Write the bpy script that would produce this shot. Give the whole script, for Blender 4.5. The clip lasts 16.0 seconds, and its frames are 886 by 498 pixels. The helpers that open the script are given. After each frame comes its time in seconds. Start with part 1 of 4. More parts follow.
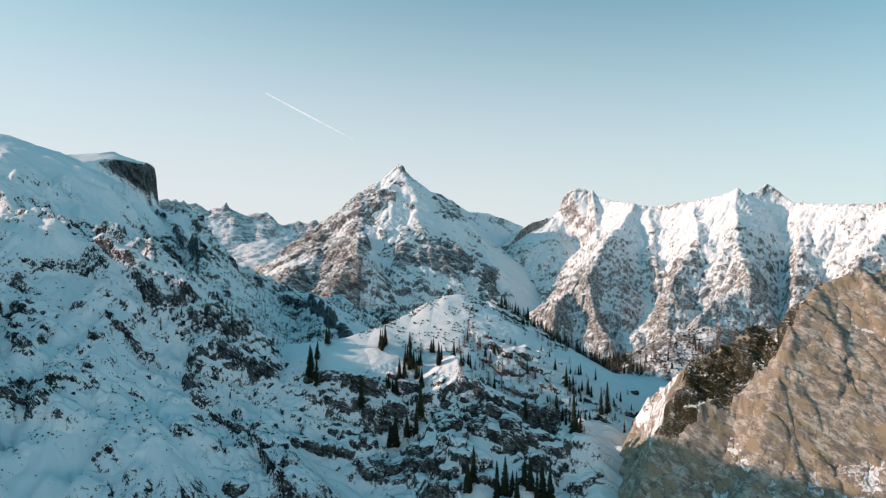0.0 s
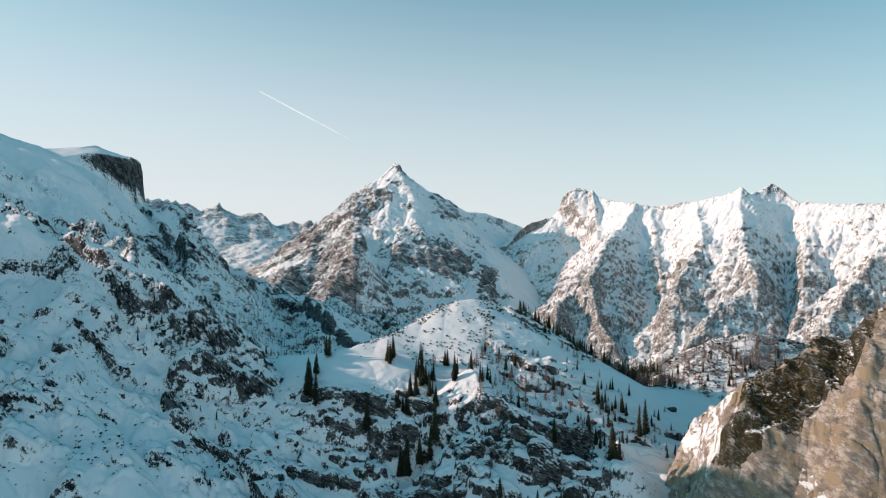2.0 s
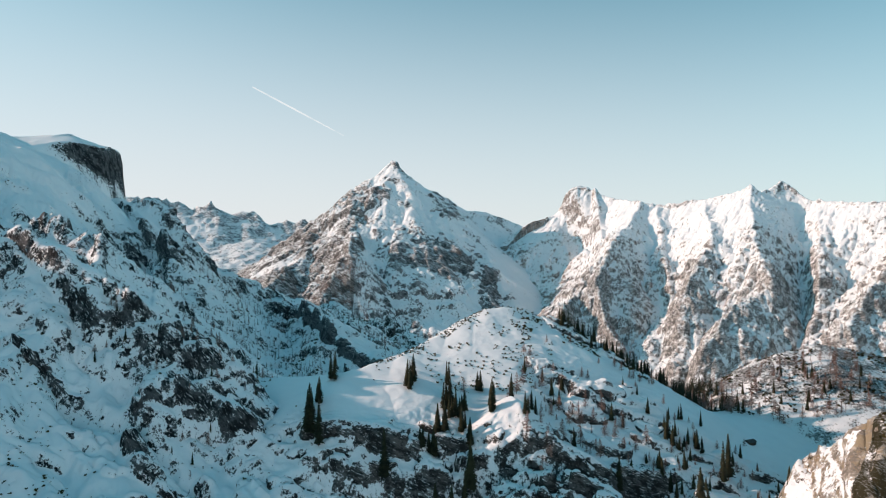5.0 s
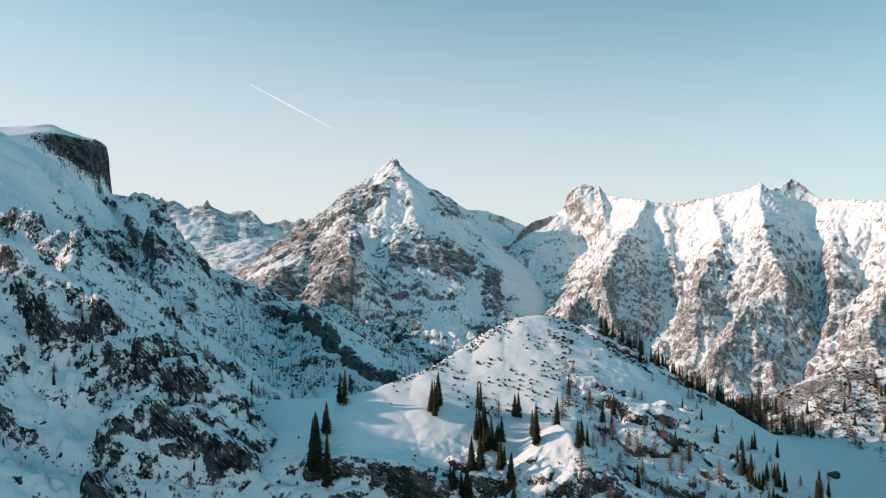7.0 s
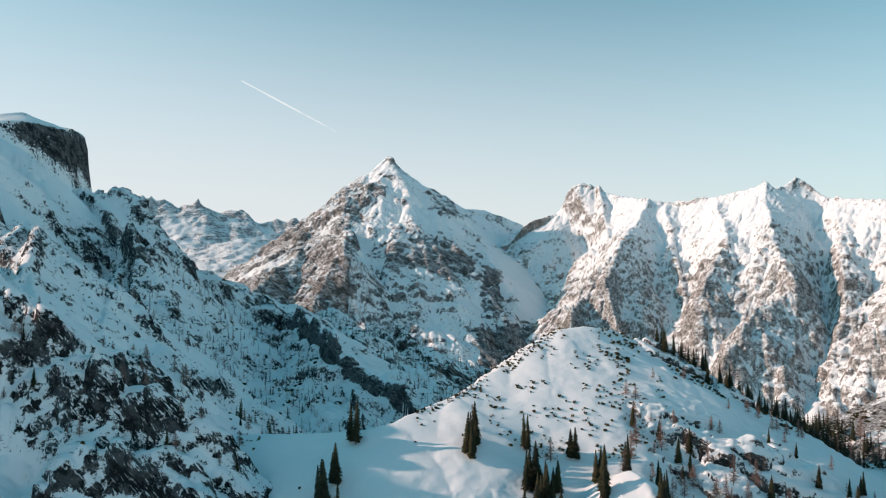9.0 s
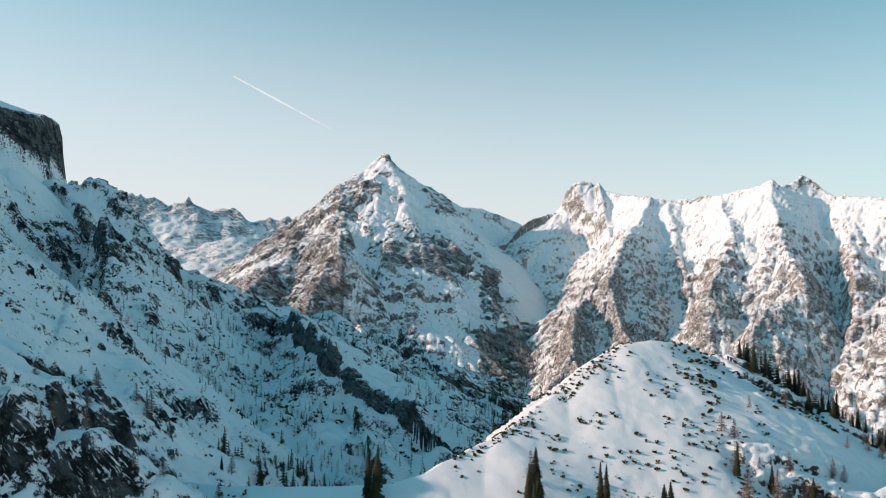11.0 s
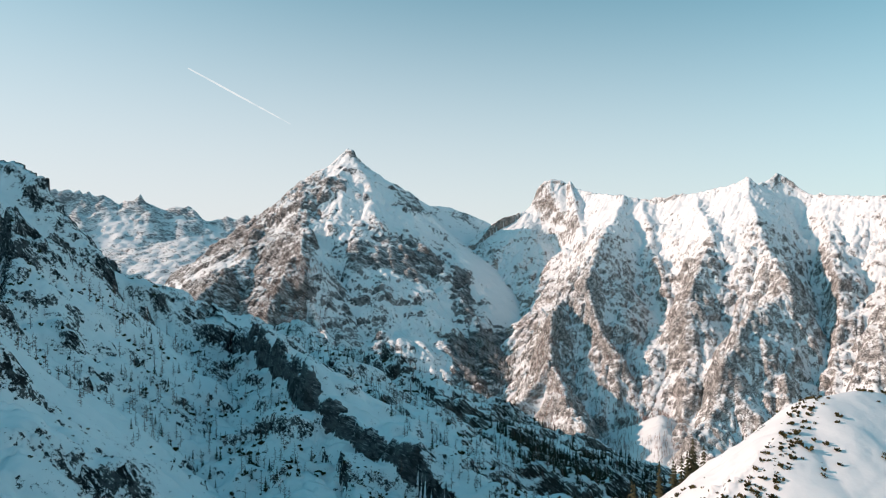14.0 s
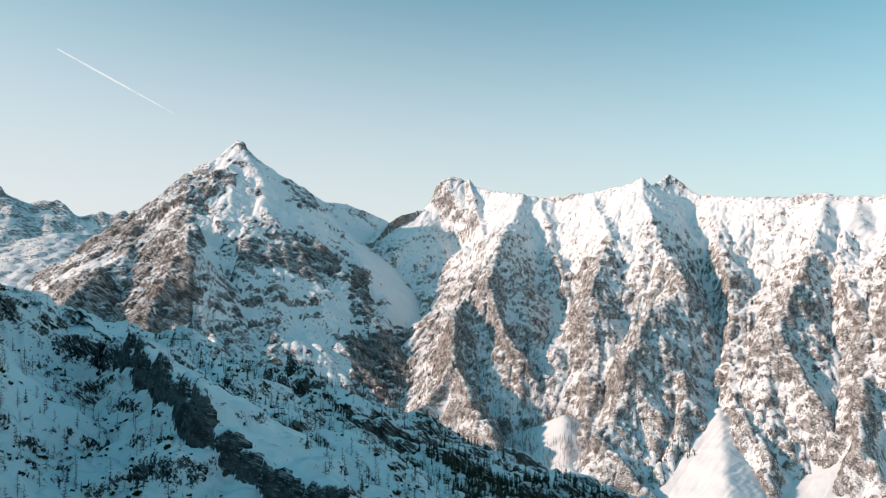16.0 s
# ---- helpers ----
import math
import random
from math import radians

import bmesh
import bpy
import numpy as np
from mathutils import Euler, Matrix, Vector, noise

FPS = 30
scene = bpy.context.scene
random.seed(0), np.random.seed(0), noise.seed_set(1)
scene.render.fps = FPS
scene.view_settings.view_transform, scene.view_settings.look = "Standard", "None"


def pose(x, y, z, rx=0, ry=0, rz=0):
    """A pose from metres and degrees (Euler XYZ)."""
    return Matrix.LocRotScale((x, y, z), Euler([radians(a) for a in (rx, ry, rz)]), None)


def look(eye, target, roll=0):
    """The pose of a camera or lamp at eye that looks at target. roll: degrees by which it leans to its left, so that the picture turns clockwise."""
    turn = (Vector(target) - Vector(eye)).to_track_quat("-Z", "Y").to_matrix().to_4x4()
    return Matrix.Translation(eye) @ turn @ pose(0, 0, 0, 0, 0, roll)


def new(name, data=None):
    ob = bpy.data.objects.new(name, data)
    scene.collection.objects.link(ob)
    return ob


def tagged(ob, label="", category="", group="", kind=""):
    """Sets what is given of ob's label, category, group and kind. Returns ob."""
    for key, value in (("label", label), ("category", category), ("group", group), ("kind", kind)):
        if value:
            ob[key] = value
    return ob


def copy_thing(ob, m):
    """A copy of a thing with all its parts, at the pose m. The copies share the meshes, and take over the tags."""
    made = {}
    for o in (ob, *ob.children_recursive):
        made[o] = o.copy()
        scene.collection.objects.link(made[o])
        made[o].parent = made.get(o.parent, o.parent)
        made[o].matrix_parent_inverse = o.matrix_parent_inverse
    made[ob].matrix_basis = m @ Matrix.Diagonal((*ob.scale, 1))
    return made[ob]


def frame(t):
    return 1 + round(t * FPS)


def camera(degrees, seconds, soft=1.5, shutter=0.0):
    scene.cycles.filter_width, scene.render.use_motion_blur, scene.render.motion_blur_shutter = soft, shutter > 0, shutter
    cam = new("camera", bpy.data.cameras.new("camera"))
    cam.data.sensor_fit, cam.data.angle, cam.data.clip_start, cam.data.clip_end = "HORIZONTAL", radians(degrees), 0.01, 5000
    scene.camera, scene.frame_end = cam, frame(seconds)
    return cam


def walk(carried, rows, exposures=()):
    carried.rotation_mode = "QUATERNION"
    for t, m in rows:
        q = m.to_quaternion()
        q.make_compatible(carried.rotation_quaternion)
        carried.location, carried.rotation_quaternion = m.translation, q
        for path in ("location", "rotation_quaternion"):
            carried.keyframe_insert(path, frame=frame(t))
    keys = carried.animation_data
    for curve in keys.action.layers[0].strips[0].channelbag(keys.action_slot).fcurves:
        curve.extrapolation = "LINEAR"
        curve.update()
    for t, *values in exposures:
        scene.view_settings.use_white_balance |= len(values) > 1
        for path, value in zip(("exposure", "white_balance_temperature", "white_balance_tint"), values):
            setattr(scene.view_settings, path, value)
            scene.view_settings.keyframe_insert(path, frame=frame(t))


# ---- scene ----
cam = camera(63.86, 16.0, 1.0)
walk(cam, [
    (0.0, pose(49.37, -210.63, -0.00, 90.82, -0.05, 0.94)),
    (0.5, pose(45.35, -194.49, -0.18, 90.86, -0.06, 0.80)),
    (1.0, pose(41.38, -178.47, -0.26, 90.88, -0.06, 0.71)),
    (1.5, pose(37.49, -162.59, -0.24, 90.89, -0.06, 0.58)),
    (2.0, pose(33.67, -146.85, -0.16, 90.90, -0.04, 0.48)),
    (2.5, pose(29.91, -131.21, -0.07, 90.91, -0.05, 0.38)),
    (3.0, pose(26.18, -115.61, -0.01, 90.92, -0.04, 0.28)),
    (3.5, pose(22.48, -100.01, 0.06, 90.95, -0.03, 0.21)),
    (4.0, pose(18.76, -84.39, 0.12, 90.93, -0.04, 0.13)),
    (6.5, pose(-0.38, -4.02, 0.58, 90.86, -0.02, -0.18)),
    (7.0, pose(-4.54, 12.93, 0.66, 90.87, -0.02, -0.23)),
    (7.5, pose(-8.75, 30.04, 0.76, 90.88, -0.03, -0.28)),
    (8.0, pose(-12.94, 47.25, 0.84, 90.89, -0.03, -0.41)),
    (8.5, pose(-17.07, 64.50, 0.87, 90.88, -0.03, -0.61)),
    (9.0, pose(-21.15, 81.80, 0.89, 90.89, -0.03, -0.80)),
    (11.5, pose(-40.27, 170.15, -0.10, 90.85, -0.11, -1.42)),
    (12.0, pose(-44.60, 189.04, -0.04, 90.84, -0.11, -1.43)),
    (12.5, pose(-48.90, 208.06, 0.07, 90.84, -0.11, -1.42)),
    (13.0, pose(-53.15, 227.17, 0.25, 90.85, -0.08, -1.43)),
    (13.5, pose(-57.26, 246.33, 0.38, 90.88, -0.01, -2.30)),
    (14.0, pose(-61.07, 265.53, 0.39, 90.89, 0.05, -4.56)),
    (14.5, pose(-64.48, 284.75, 0.20, 90.84, 0.05, -6.70)),
    (15.0, pose(-67.50, 303.98, -0.15, 90.80, 0.05, -8.69)),
    (15.5, pose(-70.30, 323.20, -0.58, 90.79, 0.04, -10.91)),
    (16.0, pose(-73.00, 342.41, -1.05, 90.80, 0.03, -13.22)),
])

# ---- sky and sun ----
SUN_AZIMUTH = 3.0      # degrees from west towards the far end of the valley
SUN_HEIGHT = 22.5
SKY_TINT = (0.28, 1.25, 1.10)
HAZE = (6.7, 6.35, 6.6)
SKY_STRENGTH = 0.125
world = bpy.data.worlds.new("sky")
scene.world = world
world.use_nodes = True
wn = world.node_tree
wn.nodes.clear()
sky = wn.nodes.new("ShaderNodeTexSky")
sky.sky_type = "NISHITA"
sky.sun_disc = False
sky.sun_elevation = radians(SUN_HEIGHT)
sky.sun_rotation = radians(270 + SUN_AZIMUTH)
sky.altitude = 1500
sky.air_density, sky.dust_density, sky.ozone_density = 1.0, 1.5, 1.0
tint = wn.nodes.new("ShaderNodeMix")
tint.data_type, tint.blend_type = "RGBA", "MULTIPLY"
tint.inputs[0].default_value = 1.0
tint.inputs[7].default_value = (*SKY_TINT, 1)
back = wn.nodes.new("ShaderNodeBackground")
back.inputs[1].default_value = SKY_STRENGTH
out = wn.nodes.new("ShaderNodeOutputWorld")
wn.links.new(sky.outputs[0], tint.inputs[6])
way = wn.nodes.new("ShaderNodeTexCoord")
split = wn.nodes.new("ShaderNodeSeparateXYZ")
wn.links.new(way.outputs["Generated"], split.inputs[0])
low = wn.nodes.new("ShaderNodeMapRange")
low.interpolation_type = "SMOOTHERSTEP"
low.inputs[1].default_value, low.inputs[2].default_value = -0.12, 0.60
low.inputs[3].default_value, low.inputs[4].default_value = 0.95, 0.04
lean = wn.nodes.new("ShaderNodeMath")     # the haze stands higher towards the sun
lean.operation = "MULTIPLY_ADD"
lean.inputs[1].default_value = 0.09
wn.links.new(split.outputs[0], lean.inputs[0])
wn.links.new(split.outputs[2], lean.inputs[2])
wn.links.new(lean.outputs[0], low.inputs[0])
haze = wn.nodes.new("ShaderNodeMix")
haze.data_type = "RGBA"
haze.inputs[7].default_value = (*HAZE, 1)
wn.links.new(low.outputs[0], haze.inputs[0])
wn.links.new(tint.outputs[2], haze.inputs[6])
wn.links.new(haze.outputs[2], back.inputs[0])
wn.links.new(back.outputs[0], out.inputs[0])

lamp = bpy.data.lights.new("sun", "SUN")
lamp.energy, lamp.angle, lamp.color = 4.15, radians(0.5), (1.0, 0.71, 0.59)
sun = new("sun", lamp)
ca, sa = math.cos(radians(SUN_AZIMUTH)), math.sin(radians(SUN_AZIMUTH))
ch, sh = math.cos(radians(SUN_HEIGHT)), math.sin(radians(SUN_HEIGHT))
sun.matrix_world = look((0, 0, 0), (ca * ch, -sa * ch, -sh))

# ---- noise and height fields ----
LATTICE = np.random.RandomState(7).permutation(256).astype(np.int64)
LATTICE = np.concatenate([LATTICE, LATTICE, LATTICE])
GRADS = np.random.RandomState(8).normal(size=(256, 3)).astype(np.float32)
GRADS /= np.linalg.norm(GRADS, axis=1)[:, None]


def noise3(x, y, z):
    """Gradient noise, about -1 to 1, on arrays."""
    xi, yi, zi = np.floor(x), np.floor(y), np.floor(z)
    fx, fy, fz = x - xi, y - yi, z - zi
    xi, yi, zi = xi.astype(np.int64) & 255, yi.astype(np.int64) & 255, zi.astype(np.int64) & 255
    u, v, w = (f * f * f * (f * (f * 6 - 15) + 10) for f in (fx, fy, fz))
    total = 0
    for a in (0, 1):
        for b in (0, 1):
            for c in (0, 1):
                g = GRADS[LATTICE[LATTICE[LATTICE[xi + a] + yi + b] + zi + c]]
                dot = g[..., 0] * (fx - a) + g[..., 1] * (fy - b) + g[..., 2] * (fz - c)
                total = total + dot * (u if a else 1 - u) * (v if b else 1 - v) * (w if c else 1 - w)
    return total * 1.5


def fbm(x, y, z, size, octaves, seed=0, gain=0.5):
    total, amp, norm = 0, 1.0, 0.0
    for k in range(octaves):
        f = 2.03 ** k / size
        total = total + amp * noise3(x * f + seed * 17.3 + k * 5.1, y * f + seed * 9.7, z * f + k * 3.7)
        norm += amp
        amp *= gain
    return total / norm


def ridged(x, y, z, size, octaves, seed=0, gain=0.55):
    total, amp, norm = 0, 1.0, 0.0
    for k in range(octaves):
        f = 2.07 ** k / size
        n = 1 - 2 * np.abs(noise3(x * f + seed * 13.1 + k * 7.3, y * f + seed * 5.9, z * f + k * 2.9))
        total = total + amp * n
        norm += amp
        amp *= gain
    return total / norm


def smooth(a, b, v):
    t = np.clip((v - a) / (b - a), 0, 1)
    return t * t * (3 - 2 * t)


def tent(x, y, line, steep, gentle, reach, back=None, blunt=0.0):
    """The height of slopes that fall from a crest line: steep at first, gentle past the reach; back: the slope on the line's left-hand side; blunt: how round the crest is."""
    best = np.full(x.shape, -1e9, np.float32)
    for (ax, ay, az), (bx, by, bz) in zip(line[:-1], line[1:]):
        dx, dy = bx - ax, by - ay
        t = np.clip(((x - ax) * dx + (y - ay) * dy) / (dx * dx + dy * dy), 0, 1)
        d = np.hypot(x - ax - t * dx, y - ay - t * dy)
        d = np.sqrt(d * d + blunt * blunt) - blunt
        fall = gentle * d + (steep - gentle) * reach * (1 - np.exp(-d / reach))
        if back:
            fall = np.where(dx * (y - ay) - dy * (x - ax) > 0, back * d, fall)
        best = np.maximum(best, az + t * (bz - az) - fall)
    return best


def blend_max(heights, soft):
    """The upper surface of several, with rounded valleys where they meet."""
    total = heights[0]
    for h in heights[1:]:
        k = np.clip(0.5 + 0.5 * (total - h) / soft, 0, 1)
        total = h + (total - h) * k + soft * k * (1 - k)
    return total


def crags(x, y, z, size, lift, seed, dip=0.6, share=0.0):
    """Outcrops with steep rims and flat tops, drawn out along the dip of the beds."""
    u, v = x * dip + z * 0.5, y + z * 0.3
    n = fbm(u, v, z * 0.4, size, 3, seed, 0.55)
    top = smooth(share, share + 0.10, n) + 0.6 * smooth(share + 0.22, share + 0.30, n)
    return lift * (top - 0.6)


def scarp(x, y, line, drop, width, reach):
    """How far the land steps down on the right-hand side of a cliff's edge; the step dies out past the reach and at the ends."""
    near, side = np.full(x.shape, 1e9, np.float32), np.zeros(x.shape, np.float32)
    for (ax, ay), (bx, by) in zip(line[:-1], line[1:]):
        dx, dy = bx - ax, by - ay
        t = np.clip(((x - ax) * dx + (y - ay) * dy) / (dx * dx + dy * dy), 0, 1)
        d = np.hypot(x - ax - t * dx, y - ay - t * dy)
        s = np.where(dx * (y - ay) - dy * (x - ax) < 0, 1.0, -1.0)
        side, near = np.where(d < near, s, side), np.minimum(near, d)
    signed = near * side
    return -drop * smooth(-width, width, signed) * np.exp(-np.maximum(signed, 0) / reach) * (near < 400)


def cliff(x, y, line, drop, width, reach, fade):
    """Like a scarp, but it grows from nothing over the first stretch of the line, and past the line's ends it dies away."""
    near, signed, grown, past, run = np.full(x.shape, 1e9, np.float32), 0, 0, 0, 0.0
    for (ax, ay), (bx, by) in zip(line[:-1], line[1:]):
        dx, dy = bx - ax, by - ay
        length = math.hypot(dx, dy)
        t = ((x - ax) * dx + (y - ay) * dy) / length ** 2
        c = np.clip(t, 0, 1)
        d = np.hypot(x - ax - c * dx, y - ay - c * dy)
        s = (dy * (x - ax) - dx * (y - ay)) / length
        closer = d < near
        s = np.where((t > 1) & ((bx, by) == line[-1]), s, np.sign(s) * d)
        signed, grown, near = np.where(closer, s, signed), np.where(closer, run + c * length, grown), np.minimum(near, d)
        past = np.where(closer, (t - c) * length, past)
        run += length
    size = drop * smooth(0, fade, grown) * smooth(90, 10, np.maximum(past, 0))
    return -size * smooth(-width, width, signed) * np.exp(-np.maximum(signed, 0) / reach)


def trough(x, y, line, depth, width):
    """A gully along a line, cut to its full depth after the first stretch."""
    cut = np.zeros(x.shape, np.float32)
    for k, ((ax, ay), (bx, by)) in enumerate(zip(line[:-1], line[1:])):
        dx, dy = bx - ax, by - ay
        t = np.clip(((x - ax) * dx + (y - ay) * dy) / (dx * dx + dy * dy), 0, 1)
        d = np.hypot(x - ax - t * dx, y - ay - t * dy) / width
        cut = np.maximum(cut, np.exp(-d ** 1.6) * (0.35 + 0.65 * t if k == 0 else 1.0))
    return -depth * cut


def blurred(z, k):
    """The field with each value spread over k cells on every side, twice."""
    for _ in range(2):
        for axis in (0, 1):
            pad = [(k + 1, k) if a == axis else (0, 0) for a in (0, 1)]
            run = np.cumsum(np.pad(z.astype(np.float64), pad, mode="edge"), axis=axis)
            n = run.shape[axis]
            z = (np.take(run, range(2 * k + 1, n), axis) - np.take(run, range(0, n - 2 * k - 1), axis)) / (2 * k + 1)
    return z


PIVOTS = np.random.RandomState(9).rand(256, 2)


def gullies(x, y, ux, uy, size, seed):
    """Furrows that run square to the direction (ux, uy), about -1 to 1, and their slope along it."""
    px, py = x / size + seed * 3.7, y / size + seed * 1.9
    ix, iy = np.floor(px), np.floor(py)
    fx, fy = px - ix, py - iy
    ix, iy = ix.astype(np.int64), iy.astype(np.int64)
    rise = slope = weight = 0
    for a in (-1, 0, 1):
        for b in (-1, 0, 1):
            o = PIVOTS[LATTICE[LATTICE[(ix + a) & 255] + ((iy + b) & 255)]]
            vx, vy = fx - a - o[..., 0], fy - b - o[..., 1]
            w = np.exp(-2.5 * (vx * vx + vy * vy))
            phase = (vx * ux + vy * uy) * 6.2832
            rise, slope, weight = rise + w * np.cos(phase), slope - w * np.sin(phase), weight + w
    return rise / weight, slope / weight * 6.2832


def eroded(x, y, z, size, octaves, lift, seed, calm=3, gain=0.5):
    """Branching ribs and runnels down the fall of the land, as water and avalanches cut them."""
    gy, gx = np.gradient(blurred(z, calm), y[:, 0], x[0])
    total, amp = 0, 1.0
    for k in range(octaves):
        norm = np.hypot(gx, gy) + 0.12
        ux, uy = -gy / norm, gx / norm
        rise, slope = gullies(x, y, ux, uy, size, seed + k)
        total = total + amp * rise
        gx, gy = gx + 0.7 * amp * lift / size * slope * ux, gy + 0.7 * amp * lift / size * slope * uy
        size, amp = size * 0.5, amp * gain
    return lift * total


def blocks(u, v, size, seed):
    """A chance level, -1 to 1, for each of many angular cells."""
    px, py = u / size + seed * 5.3, v / size + seed * 2.7
    ix, iy = np.floor(px), np.floor(py)
    fx, fy = px - ix, py - iy
    ix, iy = ix.astype(np.int64), iy.astype(np.int64)
    near, level = np.full(u.shape, 1e9), np.zeros(u.shape)
    for a in (-1, 0, 1):
        for b in (-1, 0, 1):
            k = LATTICE[LATTICE[(ix + a) & 255] + ((iy + b) & 255)]
            o = PIVOTS[k]
            d = (fx - a - o[..., 0]) ** 2 + (fy - b - o[..., 1]) ** 2
            level, near = np.where(d < near, (k * 37 % 256) / 127.5 - 1, level), np.minimum(near, d)
    return level


def spaced(*stretches):
    """Grid lines: (start, end, step), ..., joined."""
    return np.unique(np.concatenate([np.arange(a, b + s * 0.5, s) for a, b, s in stretches]).round(2))


FIELDS = {}
UNIT = 0.96     # metres for one unit of the plan


def height_at(name, x, y):
    """The height of a sheet of land at a place of the plan, in units of the plan."""
    xs, ys, z = FIELDS[name]
    i = int(np.clip(np.searchsorted(xs, x) - 1, 0, len(xs) - 2))
    j = int(np.clip(np.searchsorted(ys, y) - 1, 0, len(ys) - 2))
    u, v = (x - xs[i]) / (xs[i + 1] - xs[i]), (y - ys[j]) / (ys[j + 1] - ys[j])
    return float((z[j, i] * (1 - u) + z[j, i + 1] * u) * (1 - v) + (z[j + 1, i] * (1 - u) + z[j + 1, i + 1] * u) * v)


def sheet(name, verts, normals, faces, material, hollow=None):
    """A smooth mesh object of three- or four-sided faces."""
    sides = faces.shape[1]
    me = bpy.data.meshes.new(name)
    me.vertices.add(len(verts))
    me.vertices.foreach_set("co", verts.astype(np.float32).ravel())
    me.loops.add(faces.size)
    me.loops.foreach_set("vertex_index", faces.ravel().astype(np.int32))
    me.polygons.add(len(faces))
    me.polygons.foreach_set("loop_start", np.arange(0, faces.size, sides, dtype=np.int32))
    me.polygons.foreach_set("use_smooth", np.full(len(faces), normals is not None))
    me.update(calc_edges=True)
    if normals is not None:
        me.normals_split_custom_set_from_vertices(normals)
    if hollow is not None:
        me.attributes.new("hollow", "FLOAT", "POINT").data.foreach_set("value", hollow.astype(np.float32))
    me.materials.append(material)
    return new(name, me)


def terrain(name, xs, ys, height, material, rough=(), parts=(), other={}):
    """A sheet of land over the grid lines. rough: (depth, size, octaves, power of steepness) of the relief that stands out along the normal.
    parts: a name for each landform whose number the height function gives with the height."""
    gx, gy = np.meshgrid(xs.astype(np.float32), ys.astype(np.float32))
    z, owner = height(gx, gy)
    z = z.astype(np.float32)
    zy, zx = np.gradient(z, ys, xs)
    n = np.stack([-zx, -zy, np.ones_like(z)], -1)
    n /= np.linalg.norm(n, axis=-1)[..., None]
    px, py, pz = gx.copy(), gy.copy(), z.copy()
    for k, (depth, size, octaves, power) in enumerate(rough):
        steep = smooth(0.05, 0.6, 1 - n[..., 2]) ** power if power else 1.0
        d = depth * steep * ridged(gx, gy, z * 0.8, size, octaves, seed=3 + k)
        px, py, pz = px + n[..., 0] * d, py + n[..., 1] * d, pz + n[..., 2] * d
    FIELDS[name] = (xs, ys, pz)
    rows, cols = z.shape
    p = np.stack([px, py, pz], -1)
    du, dv = np.gradient(p, axis=1), np.gradient(p, axis=0)
    n = np.cross(du, dv)
    n /= np.maximum(np.linalg.norm(n, axis=-1), 1e-6)[..., None]
    verts, normals = p.reshape(-1, 3) * UNIT, n.reshape(-1, 3)
    hollow = 0
    for k in (2, 7, 22):
        h = blurred(pz, k) - pz
        hollow = hollow + 0.4 * np.clip(h / max(1e-3, float(np.percentile(np.abs(h), 80))), -1.6, 1.6)
    hollow = hollow.reshape(-1)
    idx = np.arange(rows * cols).reshape(rows, cols)
    quads = np.stack([idx[:-1, :-1], idx[:-1, 1:], idx[1:, 1:], idx[1:, :-1]], -1).reshape(-1, 4)
    if not parts:
        return sheet(name, verts, normals, quads, material, hollow)
    whole = new(name)
    whole.location = (float(verts[:, 0].mean()), float(verts[:, 1].mean()), float(verts[:, 2].min()))
    owner = owner[:-1, :-1].reshape(-1)
    for k, part_name in enumerate(parts):
        mine = quads[owner == k]
        if len(mine):
            used, back = np.unique(mine, return_inverse=True)
            ob = sheet(part_name, verts[used] - np.array(whole.location), normals[used], back.reshape(-1, 4), other.get(part_name, material), hollow[used])
            ob.parent = whole
    return whole


# ---- materials ----
def material(name):
    m = bpy.data.materials.new(name)
    m.use_nodes = True
    return m, m.node_tree, m.node_tree.nodes["Principled BSDF"]


def node(tree, kind, **values):
    n = tree.nodes.new(kind)
    for key, value in values.items():
        n.inputs[key].default_value = value
    return n


def calc(tree, op, a, b=None):
    n = tree.nodes.new("ShaderNodeMath")
    n.operation = op
    for k, v in enumerate((a, b)):
        if isinstance(v, (int, float)):
            n.inputs[k].default_value = v
        elif v is not None:
            tree.links.new(v, n.inputs[k])
    return n.outputs[0]


def mixed(tree, f, a, b):
    n = tree.nodes.new("ShaderNodeMix")
    n.data_type = "RGBA"
    tree.links.new(f, n.inputs[0])
    for k, v in ((6, a), (7, b)):
        if isinstance(v, tuple):
            n.inputs[k].default_value = (*v, 1)
        else:
            tree.links.new(v, n.inputs[k])
    return n.outputs[2]


def grain(tree, co, size, detail=4.0, rough=0.55):
    n = node(tree, "ShaderNodeTexNoise", Scale=1.0 / size, Detail=detail, Roughness=rough)
    tree.links.new(co, n.inputs["Vector"])
    return n.outputs[0]


def ramp(tree, v, a, b):
    n = tree.nodes.new("ShaderNodeMapRange")
    n.interpolation_type = "SMOOTHSTEP"
    n.inputs[1].default_value, n.inputs[2].default_value = a, b
    tree.links.new(v, n.inputs[0])
    return n.outputs[0]


DUST = 0.66


